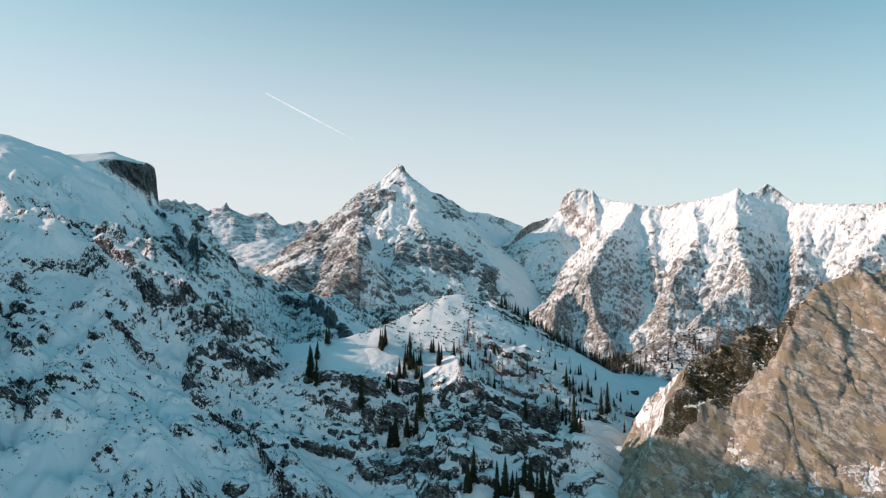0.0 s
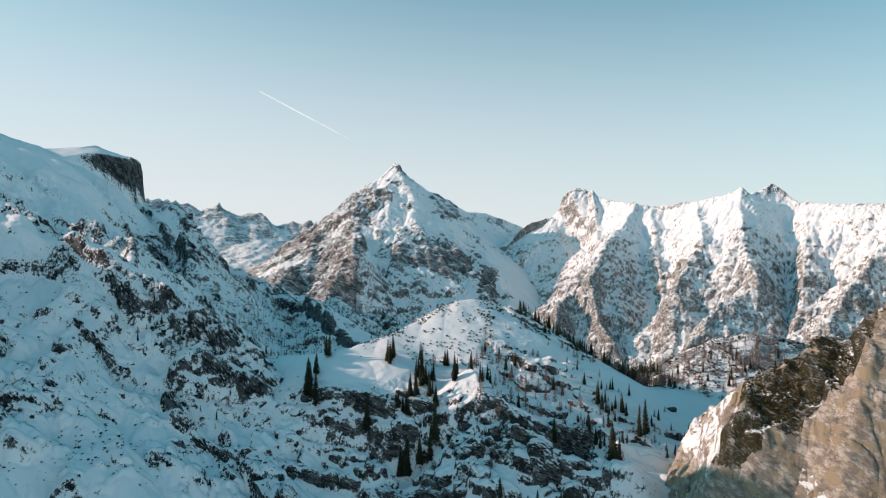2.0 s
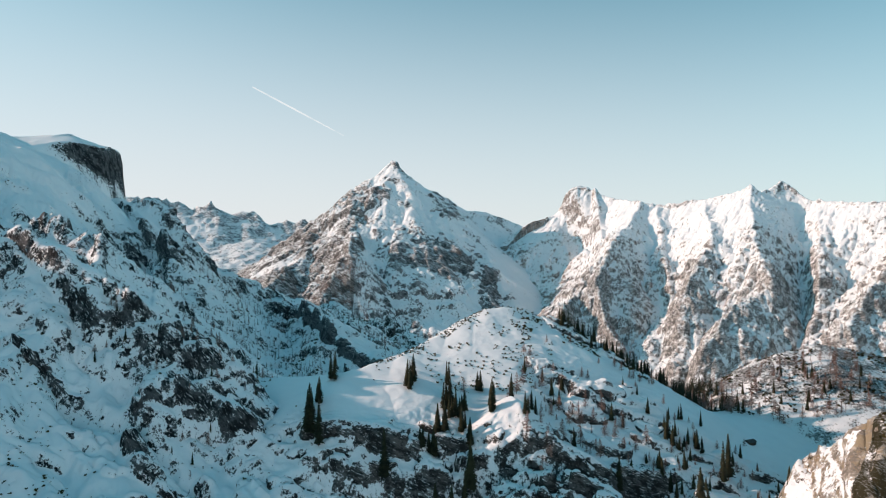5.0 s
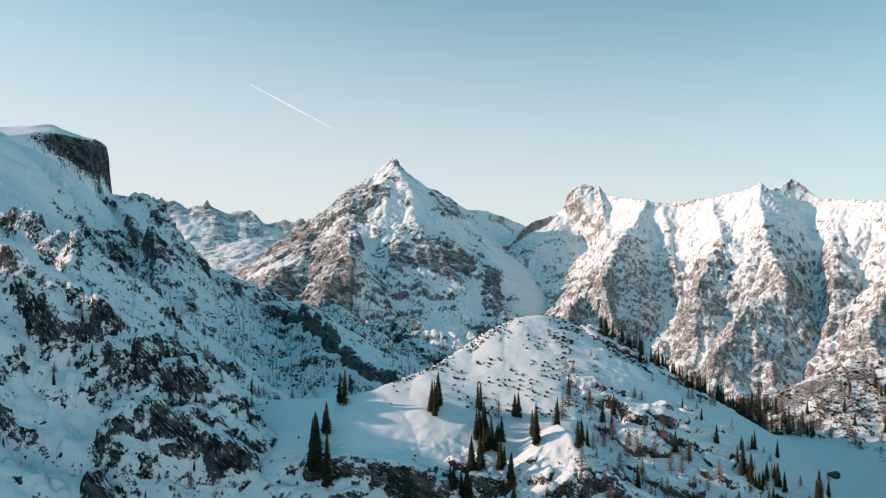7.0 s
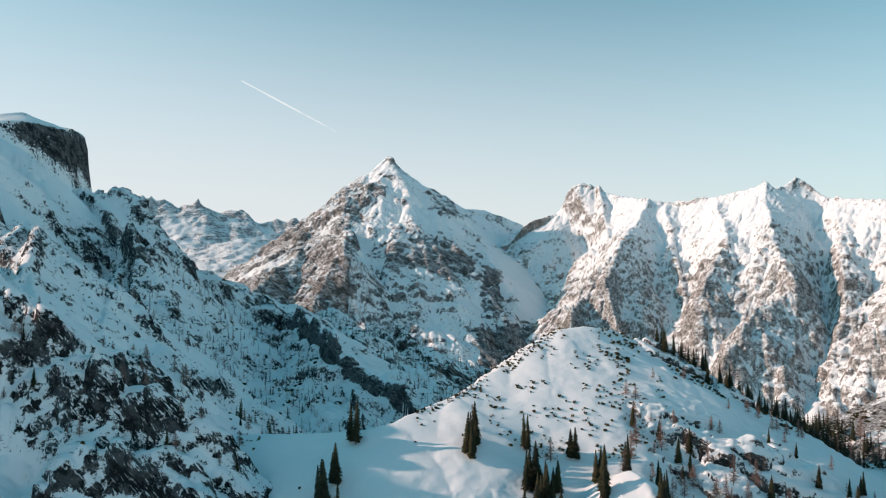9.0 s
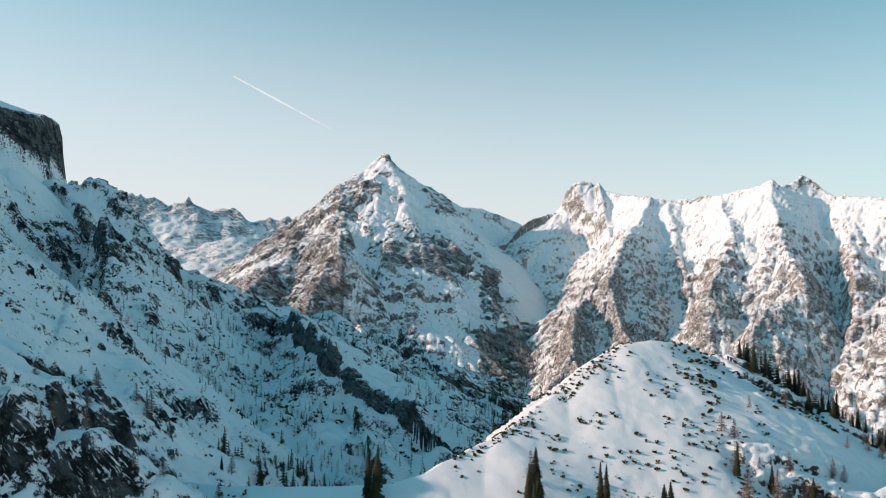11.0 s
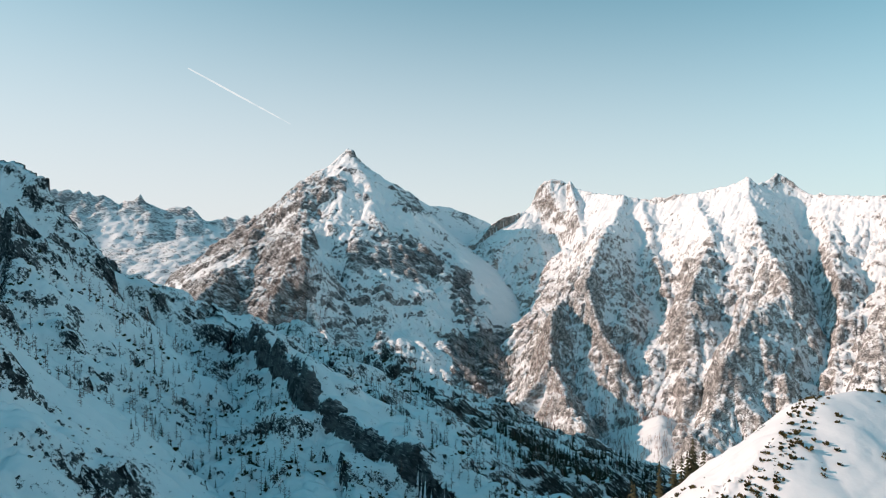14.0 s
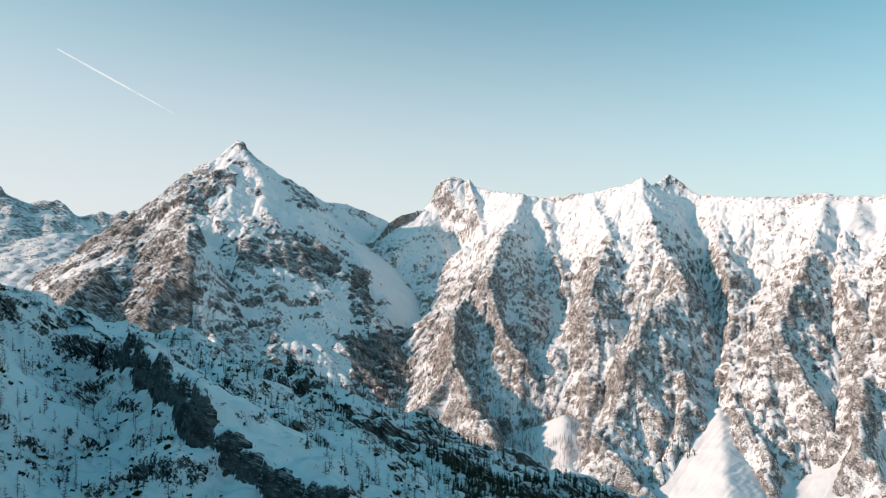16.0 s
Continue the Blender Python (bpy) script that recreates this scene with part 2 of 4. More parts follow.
def alpine(name, hold, size, coarse, fine, streak, rock, dark, lichen=None, lichen_at=0.55, dip=(0, 25, 20), relief=1.0, low=None, soft=0.05, patch=0.8, dusting=1.0, turf=None, strata=(0.62, 0.8, 1.25), grooves=0.25, lee=0.1, bare=(), broken=0.0):
    """Limestone with snow on every face that is flat enough to hold it.
    hold: the steepness (normal z) at which snow goes; size: metres of the coarse patches; patch, coarse, fine, streak: how far wide patches, bedding, fine noise and
    chutes shift that; low: (top, bottom, shift), the thaw towards the valley; lee: how far hollows hold more snow than ribs;
    bare: (centre, half sizes, shift) of stretches of the plan that hold less snow, or more where the shift is negative."""
    m, t, bsdf = material(name)
    geo = t.nodes.new("ShaderNodeNewGeometry")
    place = geo.outputs["Position"]
    sep = t.nodes.new("ShaderNodeSeparateXYZ")
    t.links.new(geo.outputs["Normal"], sep.inputs[0])
    turned = t.nodes.new("ShaderNodeMapping")
    turned.inputs["Rotation"].default_value = [radians(a) for a in dip]
    turned.vector_type = "TEXTURE"
    turned.inputs["Scale"].default_value = [1 / s for s in strata]
    t.links.new(place, turned.inputs[0])
    bed = turned.outputs[0]
    chute = t.nodes.new("ShaderNodeMapping")
    chute.inputs["Scale"].default_value = (1.0, 1.0, 0.22)
    t.links.new(place, chute.inputs[0])
    value = sep.outputs[2]
    for v, k in ((grain(t, place, size * 4, 3), patch), (grain(t, bed, size, 6, 0.62), coarse), (grain(t, place, size / 8, 10, 0.76), fine), (grain(t, chute.outputs[0], size / 3, 6, 0.65), streak)):
        value = calc(t, "ADD", value, calc(t, "MULTIPLY", calc(t, "SUBTRACT", v, 0.5), k))
    sunk = t.nodes.new("ShaderNodeAttribute")
    sunk.attribute_name = "hollow"
    value = calc(t, "ADD", value, calc(t, "MULTIPLY", sunk.outputs["Fac"], lee))
    fray = calc(t, "MULTIPLY", calc(t, "SUBTRACT", grain(t, place, size * 1.5, 5, 0.6), 0.5), 1.6) if bare else None
    for centre, half, shift in bare:
        away = t.nodes.new("ShaderNodeMapping")
        away.vector_type = "TEXTURE"
        away.inputs["Location"].default_value = [c * UNIT for c in centre]
        away.inputs["Scale"].default_value = [h * UNIT for h in half]
        t.links.new(place, away.inputs[0])
        far = t.nodes.new("ShaderNodeVectorMath")
        far.operation = "LENGTH"
        t.links.new(away.outputs[0], far.inputs[0])
        value = calc(t, "SUBTRACT", value, calc(t, "MULTIPLY", ramp(t, calc(t, "ADD", far.outputs["Value"], fray), 1.15, 0.75), shift))
    if low:
        where = t.nodes.new("ShaderNodeSeparateXYZ")
        t.links.new(place, where.inputs[0])
        wander = calc(t, "MULTIPLY", calc(t, "SUBTRACT", grain(t, place, size * 2.5, 4), 0.5), size * 2.2)
        level = calc(t, "ADD", where.outputs[2], wander)
        value = calc(t, "SUBTRACT", value, calc(t, "MULTIPLY", ramp(t, level, low[0], low[1]), low[2]))
    snow = ramp(t, value, hold - soft, hold + soft)
    ledge = t.nodes.new("ShaderNodeMapping")
    ledge.inputs["Scale"].default_value = (1.0, 1.0, 2.6)
    t.links.new(bed, ledge.inputs[0])
    dust = calc(t, "ADD", grain(t, ledge.outputs[0], size / 7, 8, 0.7), calc(t, "MULTIPLY", sep.outputs[2], 0.22))
    snow = calc(t, "MAXIMUM", snow, calc(t, "MULTIPLY", ramp(t, dust, DUST - 0.02, DUST + 0.03), dusting))
    tone = grain(t, bed, size * 0.35, 8, 0.72)
    stone = mixed(t, ramp(t, tone, 0.44, 0.57), dark, rock)
    vein = calc(t, "ABSOLUTE", calc(t, "SUBTRACT", grain(t, bed, size * 0.55, 6, 0.6), 0.5))
    stone = mixed(t, calc(t, "MULTIPLY", ramp(t, vein, 0.03, 0.006), 0.45), stone, tuple(c * 0.4 for c in dark))
    if turf:
        stone = mixed(t, ramp(t, grain(t, bed, size * 0.5, 8, 0.7), 0.50, 0.56), stone, turf)
    if lichen:
        stone = mixed(t, ramp(t, grain(t, place, size * 0.8, 8, 0.65), lichen_at, lichen_at + 0.05), stone, lichen)
    white = mixed(t, grain(t, place, size, 3), (0.85, 0.86, 0.87), (0.94, 0.94, 0.94))
    t.links.new(mixed(t, snow, stone, white), bsdf.inputs["Base Color"])
    bsdf.inputs["Roughness"].default_value = 0.8
    bsdf.inputs["Specular IOR Level"].default_value = 0.15
    crack = calc(t, "ADD", calc(t, "MULTIPLY", grain(t, bed, size * 0.2, 10, 0.75), 1 - grooves), calc(t, "MULTIPLY", grain(t, chute.outputs[0], size * 0.3, 8, 0.7), grooves))
    for share, width in ((0.6, 0.34), (0.4, 0.12)) if broken else ():
        cell = node(t, "ShaderNodeTexVoronoi", Scale=1.0 / (size * width), Randomness=1.0)
        t.links.new(bed, cell.inputs["Vector"])
        part = t.nodes.new("ShaderNodeSeparateColor")
        t.links.new(cell.outputs["Color"], part.inputs[0])
        crack = calc(t, "ADD", crack, calc(t, "MULTIPLY", part.outputs[0], broken * share))
    drift = calc(t, "ADD", calc(t, "MULTIPLY", grain(t, place, size * 0.5, 5, 0.5), 0.13), 0.42)
    lift = t.nodes.new("ShaderNodeMix")
    t.links.new(snow, lift.inputs[0])
    t.links.new(crack, lift.inputs[2])
    t.links.new(drift, lift.inputs[3])
    bump = node(t, "ShaderNodeBump", Strength=1.0, Distance=size * 0.22 * relief)
    t.links.new(lift.outputs[0], bump.inputs["Height"])
    t.links.new(bump.outputs[0], bsdf.inputs["Normal"])
    return m


def plain(name, a, b, size, rough=0.8, detail=6.0):
    """A mottled surface between two colours."""
    m, t, bsdf = material(name)
    geo = t.nodes.new("ShaderNodeNewGeometry")
    info = t.nodes.new("ShaderNodeObjectInfo")
    f = ramp(t, calc(t, "ADD", grain(t, geo.outputs["Position"], size, detail, 0.65), calc(t, "MULTIPLY", calc(t, "SUBTRACT", info.outputs["Random"], 0.5), 0.25)), 0.3, 0.7)
    t.links.new(mixed(t, f, a, b), bsdf.inputs["Base Color"])
    bsdf.inputs["Roughness"].default_value = rough
    bsdf.inputs["Specular IOR Level"].default_value = 0.1
    return m


FLANK_CLIFFS = (((-150, 342, -50), (45, 12, 13), 0.06), ((-150, 318, -75), (40, 12, 10), 0.05), ((-205, 310, -60), (22, 34, 30), 0.2), ((-109, 279, -122), (30, 20, 14), 0.4),
                ((-107, 218, -143), (20, 16, 14), 0.4), ((-255, 374, 2), (25, 25, 15), 0.15), ((-320, 780, 28), (45, 50, 18), 0.25), ((-290, 560, 20), (40, 40, 20), 0.12),
                ((-231, 236, -84), (22, 18, 16), 0.3), ((-143, 392, -48), (30, 14, 10), 0.25), ((-190, 235, -110), (30, 40, 40), -0.15), ((-230, 300, -55), (16, 50, 60), -0.15), ((-480, 700, 95), (160, 160, 60), -0.25), ((-350, 480, 70), (90, 80, 40), -0.15))
# the shade's dark blue is partly put into the flank and spur rock tones
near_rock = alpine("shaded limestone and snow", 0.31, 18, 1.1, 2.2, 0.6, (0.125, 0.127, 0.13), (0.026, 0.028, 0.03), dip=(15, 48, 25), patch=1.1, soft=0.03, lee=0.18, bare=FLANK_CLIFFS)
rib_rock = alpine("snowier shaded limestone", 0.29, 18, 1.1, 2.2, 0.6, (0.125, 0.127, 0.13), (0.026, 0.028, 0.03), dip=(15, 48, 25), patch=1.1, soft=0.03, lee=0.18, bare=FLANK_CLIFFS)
spur_rock = alpine("wooded limestone and snow", 0.40, 17, 1.2, 2.0, 0.3, (0.14, 0.142, 0.145), (0.03, 0.032, 0.034), dip=(0, 45, 15), patch=1.0, soft=0.03)
tail_rock = alpine("wooded crest limestone", 0.58, 26, 1.3, 1.4, 0.3, (0.16, 0.15, 0.14), (0.045, 0.043, 0.04), dip=(0, 45, 15), patch=1.0)
band_rock = alpine("smooth grey overhang limestone", 0.58, 20, 0.4, 0.5, 0.0, (0.15, 0.152, 0.156), (0.055, 0.057, 0.06), grooves=0.3, relief=1.1, dusting=0.4, patch=0.5)
knoll_rock = alpine("knoll limestone and snow", 0.36, 12, 0.8, 1.4, 0.2, (0.14, 0.134, 0.128), (0.035, 0.034, 0.033),
                    bare=(((8, 300, -100), (45, 14, 11), 0.35), ((46, 284, -112), (30, 12, 10), 0.3), ((10, 276, -142), (35, 14, 12), 0.4), ((118, 322, -112), (26, 20, 22), 0.35),
                          ((76, 330, -86), (16, 14, 8), 0.3), ((160, 290, -130), (30, 45, 30), -0.3), ((-20, 262, -165), (50, 30, 14), -0.25)))
hill_rock = alpine("scrubby limestone and snow", 0.80, 14, 1.0, 1.6, 0.3, (0.12, 0.11, 0.10), (0.035, 0.033, 0.03), dusting=0.35)
TAN, TAN_DARK, OLIVE, TURF = (0.68, 0.59, 0.50), (0.32, 0.27, 0.225), (0.055, 0.046, 0.022), (0.44, 0.345, 0.235)
crag_rock = alpine("tan cliff limestone", 0.90, 18, 1.0, 1.6, 0.3, TAN, TAN_DARK, OLIVE, 0.66, dip=(0, 38, 10), relief=0.8, dusting=0.0, turf=TURF, lee=0.3, broken=0.35, strata=(0.6, 0.7, 1.3))
nose_rock = alpine("snowy tan limestone", 0.40, 14, 1.0, 1.6, 0.2, TAN, TAN_DARK, OLIVE, 0.56, dip=(0, 38, 10), relief=1.2, dusting=0.0, turf=TURF)
scrub_rock = alpine("scrubby tan limestone", 0.88, 12, 1.2, 1.9, 0.2, TAN, TAN_DARK, OLIVE, 0.37, dip=(0, 38, 10), relief=1.2, dusting=0.25, turf=TURF)
peak_rock = alpine("grey peak limestone", 0.46, 60, 1.2, 1.9, 0.5, (0.27, 0.27, 0.272), (0.085, 0.086, 0.088), dip=(0, 40, 10), low=(-120, -220, 0.12), dusting=0.5, patch=1.0,
                   bare=(((-60, 2680, 30), (170, 220, 62), 0.38), ((60, 2680, -20), (120, 220, 52), 0.38), ((-255, 2900, 305), (70, 160, 42), 0.35), ((60, 3150, 230), (150, 200, 40), 0.22), ((-150, 2950, 220), (120, 200, 60), -0.2)))
cirque_rock = alpine("snowy cirque limestone", 0.47, 60, 1.1, 1.7, 0.5, (0.26, 0.26, 0.262), (0.08, 0.081, 0.083), dip=(0, 40, 10), low=(-60, -160, 0.15), dusting=0.3, patch=1.2, bare=(((185, 2640, -120), (40, 300, 110), 0.4), ((250, 2420, -280), (250, 200, 70), 0.3), ((400, 3000, -40), (150, 400, 120), -0.15)))
west_rock = alpine("brown ridge limestone", 0.66, 60, 1.0, 1.7, 0.7, (0.31, 0.288, 0.275), (0.10, 0.092, 0.088), dip=(0, 40, 10), low=(120, -80, 0.18), dusting=0.6, patch=1.4)
wall_rock = alpine("ribbed ridge limestone", 0.37, 30, 0.6, 1.8, 1.3, (0.44, 0.412, 0.39), (0.135, 0.128, 0.123), dip=(10, -25, 30), low=(60, -130, 0.24), lee=0.14, dusting=0.6, patch=0.6, grooves=0.6)
tower_rock = alpine("bare tower limestone", 0.50, 36, 0.9, 1.8, 0.9, (0.42, 0.37, 0.335), (0.17, 0.15, 0.137), dip=(10, -25, 30))
# aerial haze is put into the rock colour: paler and bluer than near limestone
hazed_rock = alpine("haze-tinted far limestone", 0.78, 90, 1.2, 1.4, 0.5, (0.31, 0.33, 0.35), (0.23, 0.25, 0.265))
valley_snow = alpine("valley snow", 0.45, 60, 0.6, 0.6, 0.2, (0.2, 0.18, 0.16), (0.08, 0.075, 0.07))
needle_green = plain("spruce needles", (0.026, 0.03, 0.02), (0.07, 0.066, 0.036), 2.5)
bark_brown = plain("bark", (0.06, 0.045, 0.035), (0.14, 0.10, 0.08), 0.5)
larch_brown = plain("bare larch twigs", (0.15, 0.095, 0.08), (0.30, 0.20, 0.17), 2.0)
scrub_olive = plain("dwarf pine scrub", (0.03, 0.032, 0.012), (0.11, 0.085, 0.035), 3.0)
dark_wood = plain("weathered timber", (0.05, 0.038, 0.03), (0.12, 0.09, 0.07), 0.4)
roof_shingle = plain("old roof shingles", (0.05, 0.048, 0.047), (0.11, 0.10, 0.095), 0.6)

# ---- the land ----
def ground_height(x, y):
    return -520 + 30 * fbm(x, y, x * 0, 900, 3, seed=1), None


tagged(terrain("ground", spaced((-9000, 9000, 150)), spaced((-4000, 9000, 150)), ground_height, valley_snow),
       "snow-covered valley floor", "ground", kind="structure")


def mountain_height(x, y):
    wx, wy = x + 9 * fbm(x, y, x * 0, 60, 3, 11), y + 9 * fbm(x, y, x * 0, 60, 3, 12)
    plateau = tent(wx, wy, [(-1000, 520, 250), (-700, 700, 195), (-583, 770, 180), (-565, 885, 168), (-505, 930, 180), (-480, 975, 170)], 0.30, 1.0, 200)
    beyond = (x + 448) + 0.3 * (y - 930)
    plateau = plateau + cliff(wx, wy, [(-535, 845), (-488, 885), (-462, 914), (-455, 945), (-462, 1000), (-500, 1080)], 72, 5, 500, 150) - 60 * smooth(50, 170, beyond)
    shoulder = tent(wx, wy, [(-600, 800, 110), (-440, 940, 68), (-385, 860, 30), (-330, 800, 12), (-290, 735, 16), (-288, 790, 2), (-305, 860, -22), (-325, 1000, -40), (-330, 1110, -46)], 1.2, 0.9, 30)
    near_rib = tent(wx, wy, [(-620, 500, 135), (-420, 465, 85), (-340, 420, 58), (-228, 370, 4), (-150, 345, -40), (-107, 303, -120), (-80, 268, -175)], 0.72, 0.68, 60)
    low_rib = tent(wx, wy, [(-330, 800, 20), (-290, 700, -5), (-264, 650, -34), (-215, 560, -66)], 0.9, 0.8, 40)
    bowl_rib = tent(wx, wy, [(-470, 640, 78), (-400, 600, 52), (-310, 590, 32), (-285, 555, 22), (-238, 470, -18), (-182, 415, -38), (-147, 402, -42), (-118, 396, -80)], 0.95, 0.95, 40)
    # this southern crest stays out of view; added to shade crag foot and meadow
    unseen_south = tent(wx, wy, [(-640, 420, 160), (-520, 345, 136), (-480, 305, 156), (-445, 255, 158), (-445, 210, 174), (-445, 160, 184), (-460, 90, 188), (-520, -100, 194)], 1.35, 1.25, 60)
    z = blend_max([plateau, shoulder, near_rib, low_rib, bowl_rib, unseen_south], 14)
    z = z + 5 * ridged(x, y, x * 0, 85, 3, 5) * smooth(170, 60, z) - 4
    wild = smooth(160, 90, z)
    z = z + (0.12 + 0.88 * wild) * eroded(x, y, z, 105, 5, 12, 1, 8, 0.5)
    rocky = wild * smooth(-0.22, 0.04, fbm(x - 0.5 * y, y + 0.5 * x, x * 0, 95, 3, 13))
    z = z + wild * crags(x, y, z, 85, 8, 6, 0.5, 0.08) + rocky * (crags(x, y, z, 36, 6, 7, 0.6, 0.02) + crags(x, y, z, 15, 2.8, 8, 0.7, 0.02))
    wob = 5 * fbm(x, y, x * 0, 22, 3, 10)
    z = z + scarp(x + wob, y - wob, [(-330, 430), (-228, 372), (-185, 347), (-163, 358), (-147, 366), (-129, 388), (-98, 402)], 15, 3.5, 70)
    z = z + scarp(x + wob, y - wob, [(-392, 866), (-370, 840), (-330, 796), (-292, 728), (-270, 660)], 20, 4, 60)
    z = z + scarp(x - wob, y + wob, [(-175, 318), (-140, 312), (-105, 296), (-80, 262)], 12, 3, 50)
    return z + 1.2 * rocky * ridged(x, y, x * 0, 12, 3, 9), np.digitize(y + 0.5 * x, (120, 300, 480))


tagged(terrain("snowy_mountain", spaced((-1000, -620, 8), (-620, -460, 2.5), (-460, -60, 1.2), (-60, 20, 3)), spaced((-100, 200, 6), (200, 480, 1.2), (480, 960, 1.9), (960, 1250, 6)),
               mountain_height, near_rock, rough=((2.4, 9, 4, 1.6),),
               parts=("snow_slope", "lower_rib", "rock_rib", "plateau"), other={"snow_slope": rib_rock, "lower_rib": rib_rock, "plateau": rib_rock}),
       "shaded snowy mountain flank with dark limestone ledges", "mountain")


BAND = [(-225, 1030), (-213, 1000), (-190, 930), (-165, 868), (-140, 800), (-112, 728), (-80, 692), (-50, 672)]


def spur_height(x, y):
    wx, wy = x + 7 * fbm(x, y, x * 0, 50, 3, 31), y + 7 * fbm(x, y, x * 0, 50, 3, 32)
    crest = tent(wx, wy, [(-420, 1120, 0), (-328, 1100, -14), (-297, 1100, -26), (-250, 1150, -55), (-188, 1110, -74), (-110, 1020, -88), (-47, 900, -88), (-36, 893, -90), (-1, 862, -119), (44, 825, -137), (111, 800, -152), (200, 770, -182), (330, 740, -240)], 0.55, 0.45, 60)
    face_rib = tent(wx, wy, [(-235, 1080, -70), (-213, 1000, -68), (-190, 930, -59), (-165, 868, -55), (-140, 800, -54), (-112, 728, -64), (-80, 692, -93), (-50, 672, -121), (-40, 640, -155)], 0.55, 0.5, 40, 0.42)
    z = blend_max([crest, face_rib], 6)
    z = z + 3 * ridged(x, y, x * 0, 70, 3, 15) - 3
    z = z + eroded(x, y, z, 56, 3, 4.5, 2, 5, 0.55)
    z = z + crags(x, y, z, 60, 8, 16, 0.45, 0.10) + crags(x, y, z, 26, 5, 17, 0.5, 0.08) + crags(x, y, z, 12, 2.2, 18, 0.6, 0.06)
    wob = 6 * fbm(x, y, x * 0, 26, 3, 20) + 5 * fbm(x, y, x * 0, 90, 2, 21)
    z = z + scarp(x + wob, y + wob, BAND, 19, 3, 110)
    z = z + scarp(x - wob, y + wob, [(-120, 880), (-90, 800), (-60, 760)], 9, 3, 50) + scarp(x + wob, y - wob, [(-20, 860), (20, 800), (60, 740)], 10, 3, 50)
    edge = scarp(x + wob, y + wob, BAND, 1.0, 6, 1e6)
    part = np.where(x + 0.25 * (y - 800) > -40, 2, 1)
    return z, np.where((edge < -0.04) & (edge > -0.985) & (y > 665) & (x + 0.25 * (y - 800) < 15), 0, part)


tagged(terrain("wooded_spur", spaced((-460, -300, 4), (-300, 130, 1.7), (130, 360, 4)), spaced((480, 1000, 1.7), (1000, 1250, 3)), spur_height, spur_rock, rough=((2.2, 10, 4, 0.6),), parts=("rock_band", "snow_face", "lower_crest"), other={"rock_band": band_rock, "lower_crest": tail_rock}),
       "shaded spur with a dark overhanging rock band and thin woods", "mountain")


def knoll_height(x, y):
    wx, wy = x + 3 * fbm(x, y, x * 0, 25, 3, 41), y + 3 * fbm(x, y, x * 0, 25, 3, 42)
    left = tent(wx, wy, [(-170, 420, -78), (-110, 395, -74), (-76, 385, -72), (-47, 372, -67), (-37, 378, -65), (-12, 396, -58), (10, 420, -51)], 0.29, 0.72, 50, 0.8)
    top = tent(wx, wy, [(10, 420, -51), (28, 436, -40), (43, 445, -34), (56, 450, -33), (69, 454, -34), (76, 454, -42), (90, 450, -45), (103, 450, -60), (122, 455, -88)], 0.54, 0.58, 36, 0.9, 3)
    meadow = tent(wx, wy, [(120, 440, -92), (150, 436, -103), (180, 428, -107), (226, 470, -108), (270, 510, -112)], 0.12, 0.72, 60, 0.4)
    knob = tent(wx, wy, [(50, 345, -76), (58, 318, -78), (74, 300, -79), (98, 296, -92), (125, 300, -112)], 0.5, 0.8, 14)
    z = blend_max([left, top, meadow, knob], 5)
    edge = 312 + 0.12 * (x - 20) + 14 * fbm(x, y * 0, x * 0, 70, 3, 44)
    z = z - 24 * smooth(6, -6, y - edge) * smooth(150, 110, x) * smooth(-90, -40, x)
    low = 272 + 10 * fbm(x, y * 0, x * 0, 45, 3, 46)
    z = z - 14 * smooth(4, -5, y - low) * smooth(-0.1, 0.25, fbm(x, y * 0, x * 0, 60, 2, 47))
    bumps = smooth(345, 315, y + 14 * fbm(x, y, x * 0, 40, 2, 48)) * smooth(170, 130, x)
    bumps = np.maximum(bumps, 0.7 * smooth(55, 80, x + 12 * fbm(x, y, x * 0, 30, 2, 53)) * smooth(420, 385, y) * smooth(155, 130, x))
    bumps = np.maximum(bumps, 0.6 * smooth(380, 350, y + 12 * fbm(x, y, x * 0, 30, 2, 54)) * smooth(130, 145, x) * smooth(240, 215, x))
    z = z + 1.5 * fbm(x, y, x * 0, 30, 4, 43) + bumps * (crags(x, y, z, 30, 8, 49, 0.5, 0.05) + crags(x, y, z, 14, 4, 50, 0.6, 0.02) + 1.2 * ridged(x, y, x * 0, 9, 3, 45) - 3)
    rim = smooth(0, 1, (x - 60) / 30) * smooth(415, 445, y) * smooth(165, 135, x)
    return z + rim * crags(x, y, z, 16, 4, 52, 0.7, 0.05), np.digitize(x, (-30, 62, 150))


tagged(terrain("wooded_knoll", spaced((-190, -90, 2.2), (-90, 150, 0.8), (150, 300, 1.6)), spaced((160, 250, 1.6), (250, 450, 0.8), (450, 600, 3)), knoll_height, knoll_rock, rough=((2.2, 9, 4, 0.8),), parts=("snow_shoulder", "summit_slope", "rock_knob", "meadow")),
       "sunlit snowy knoll with dark cliff bands", "hill")


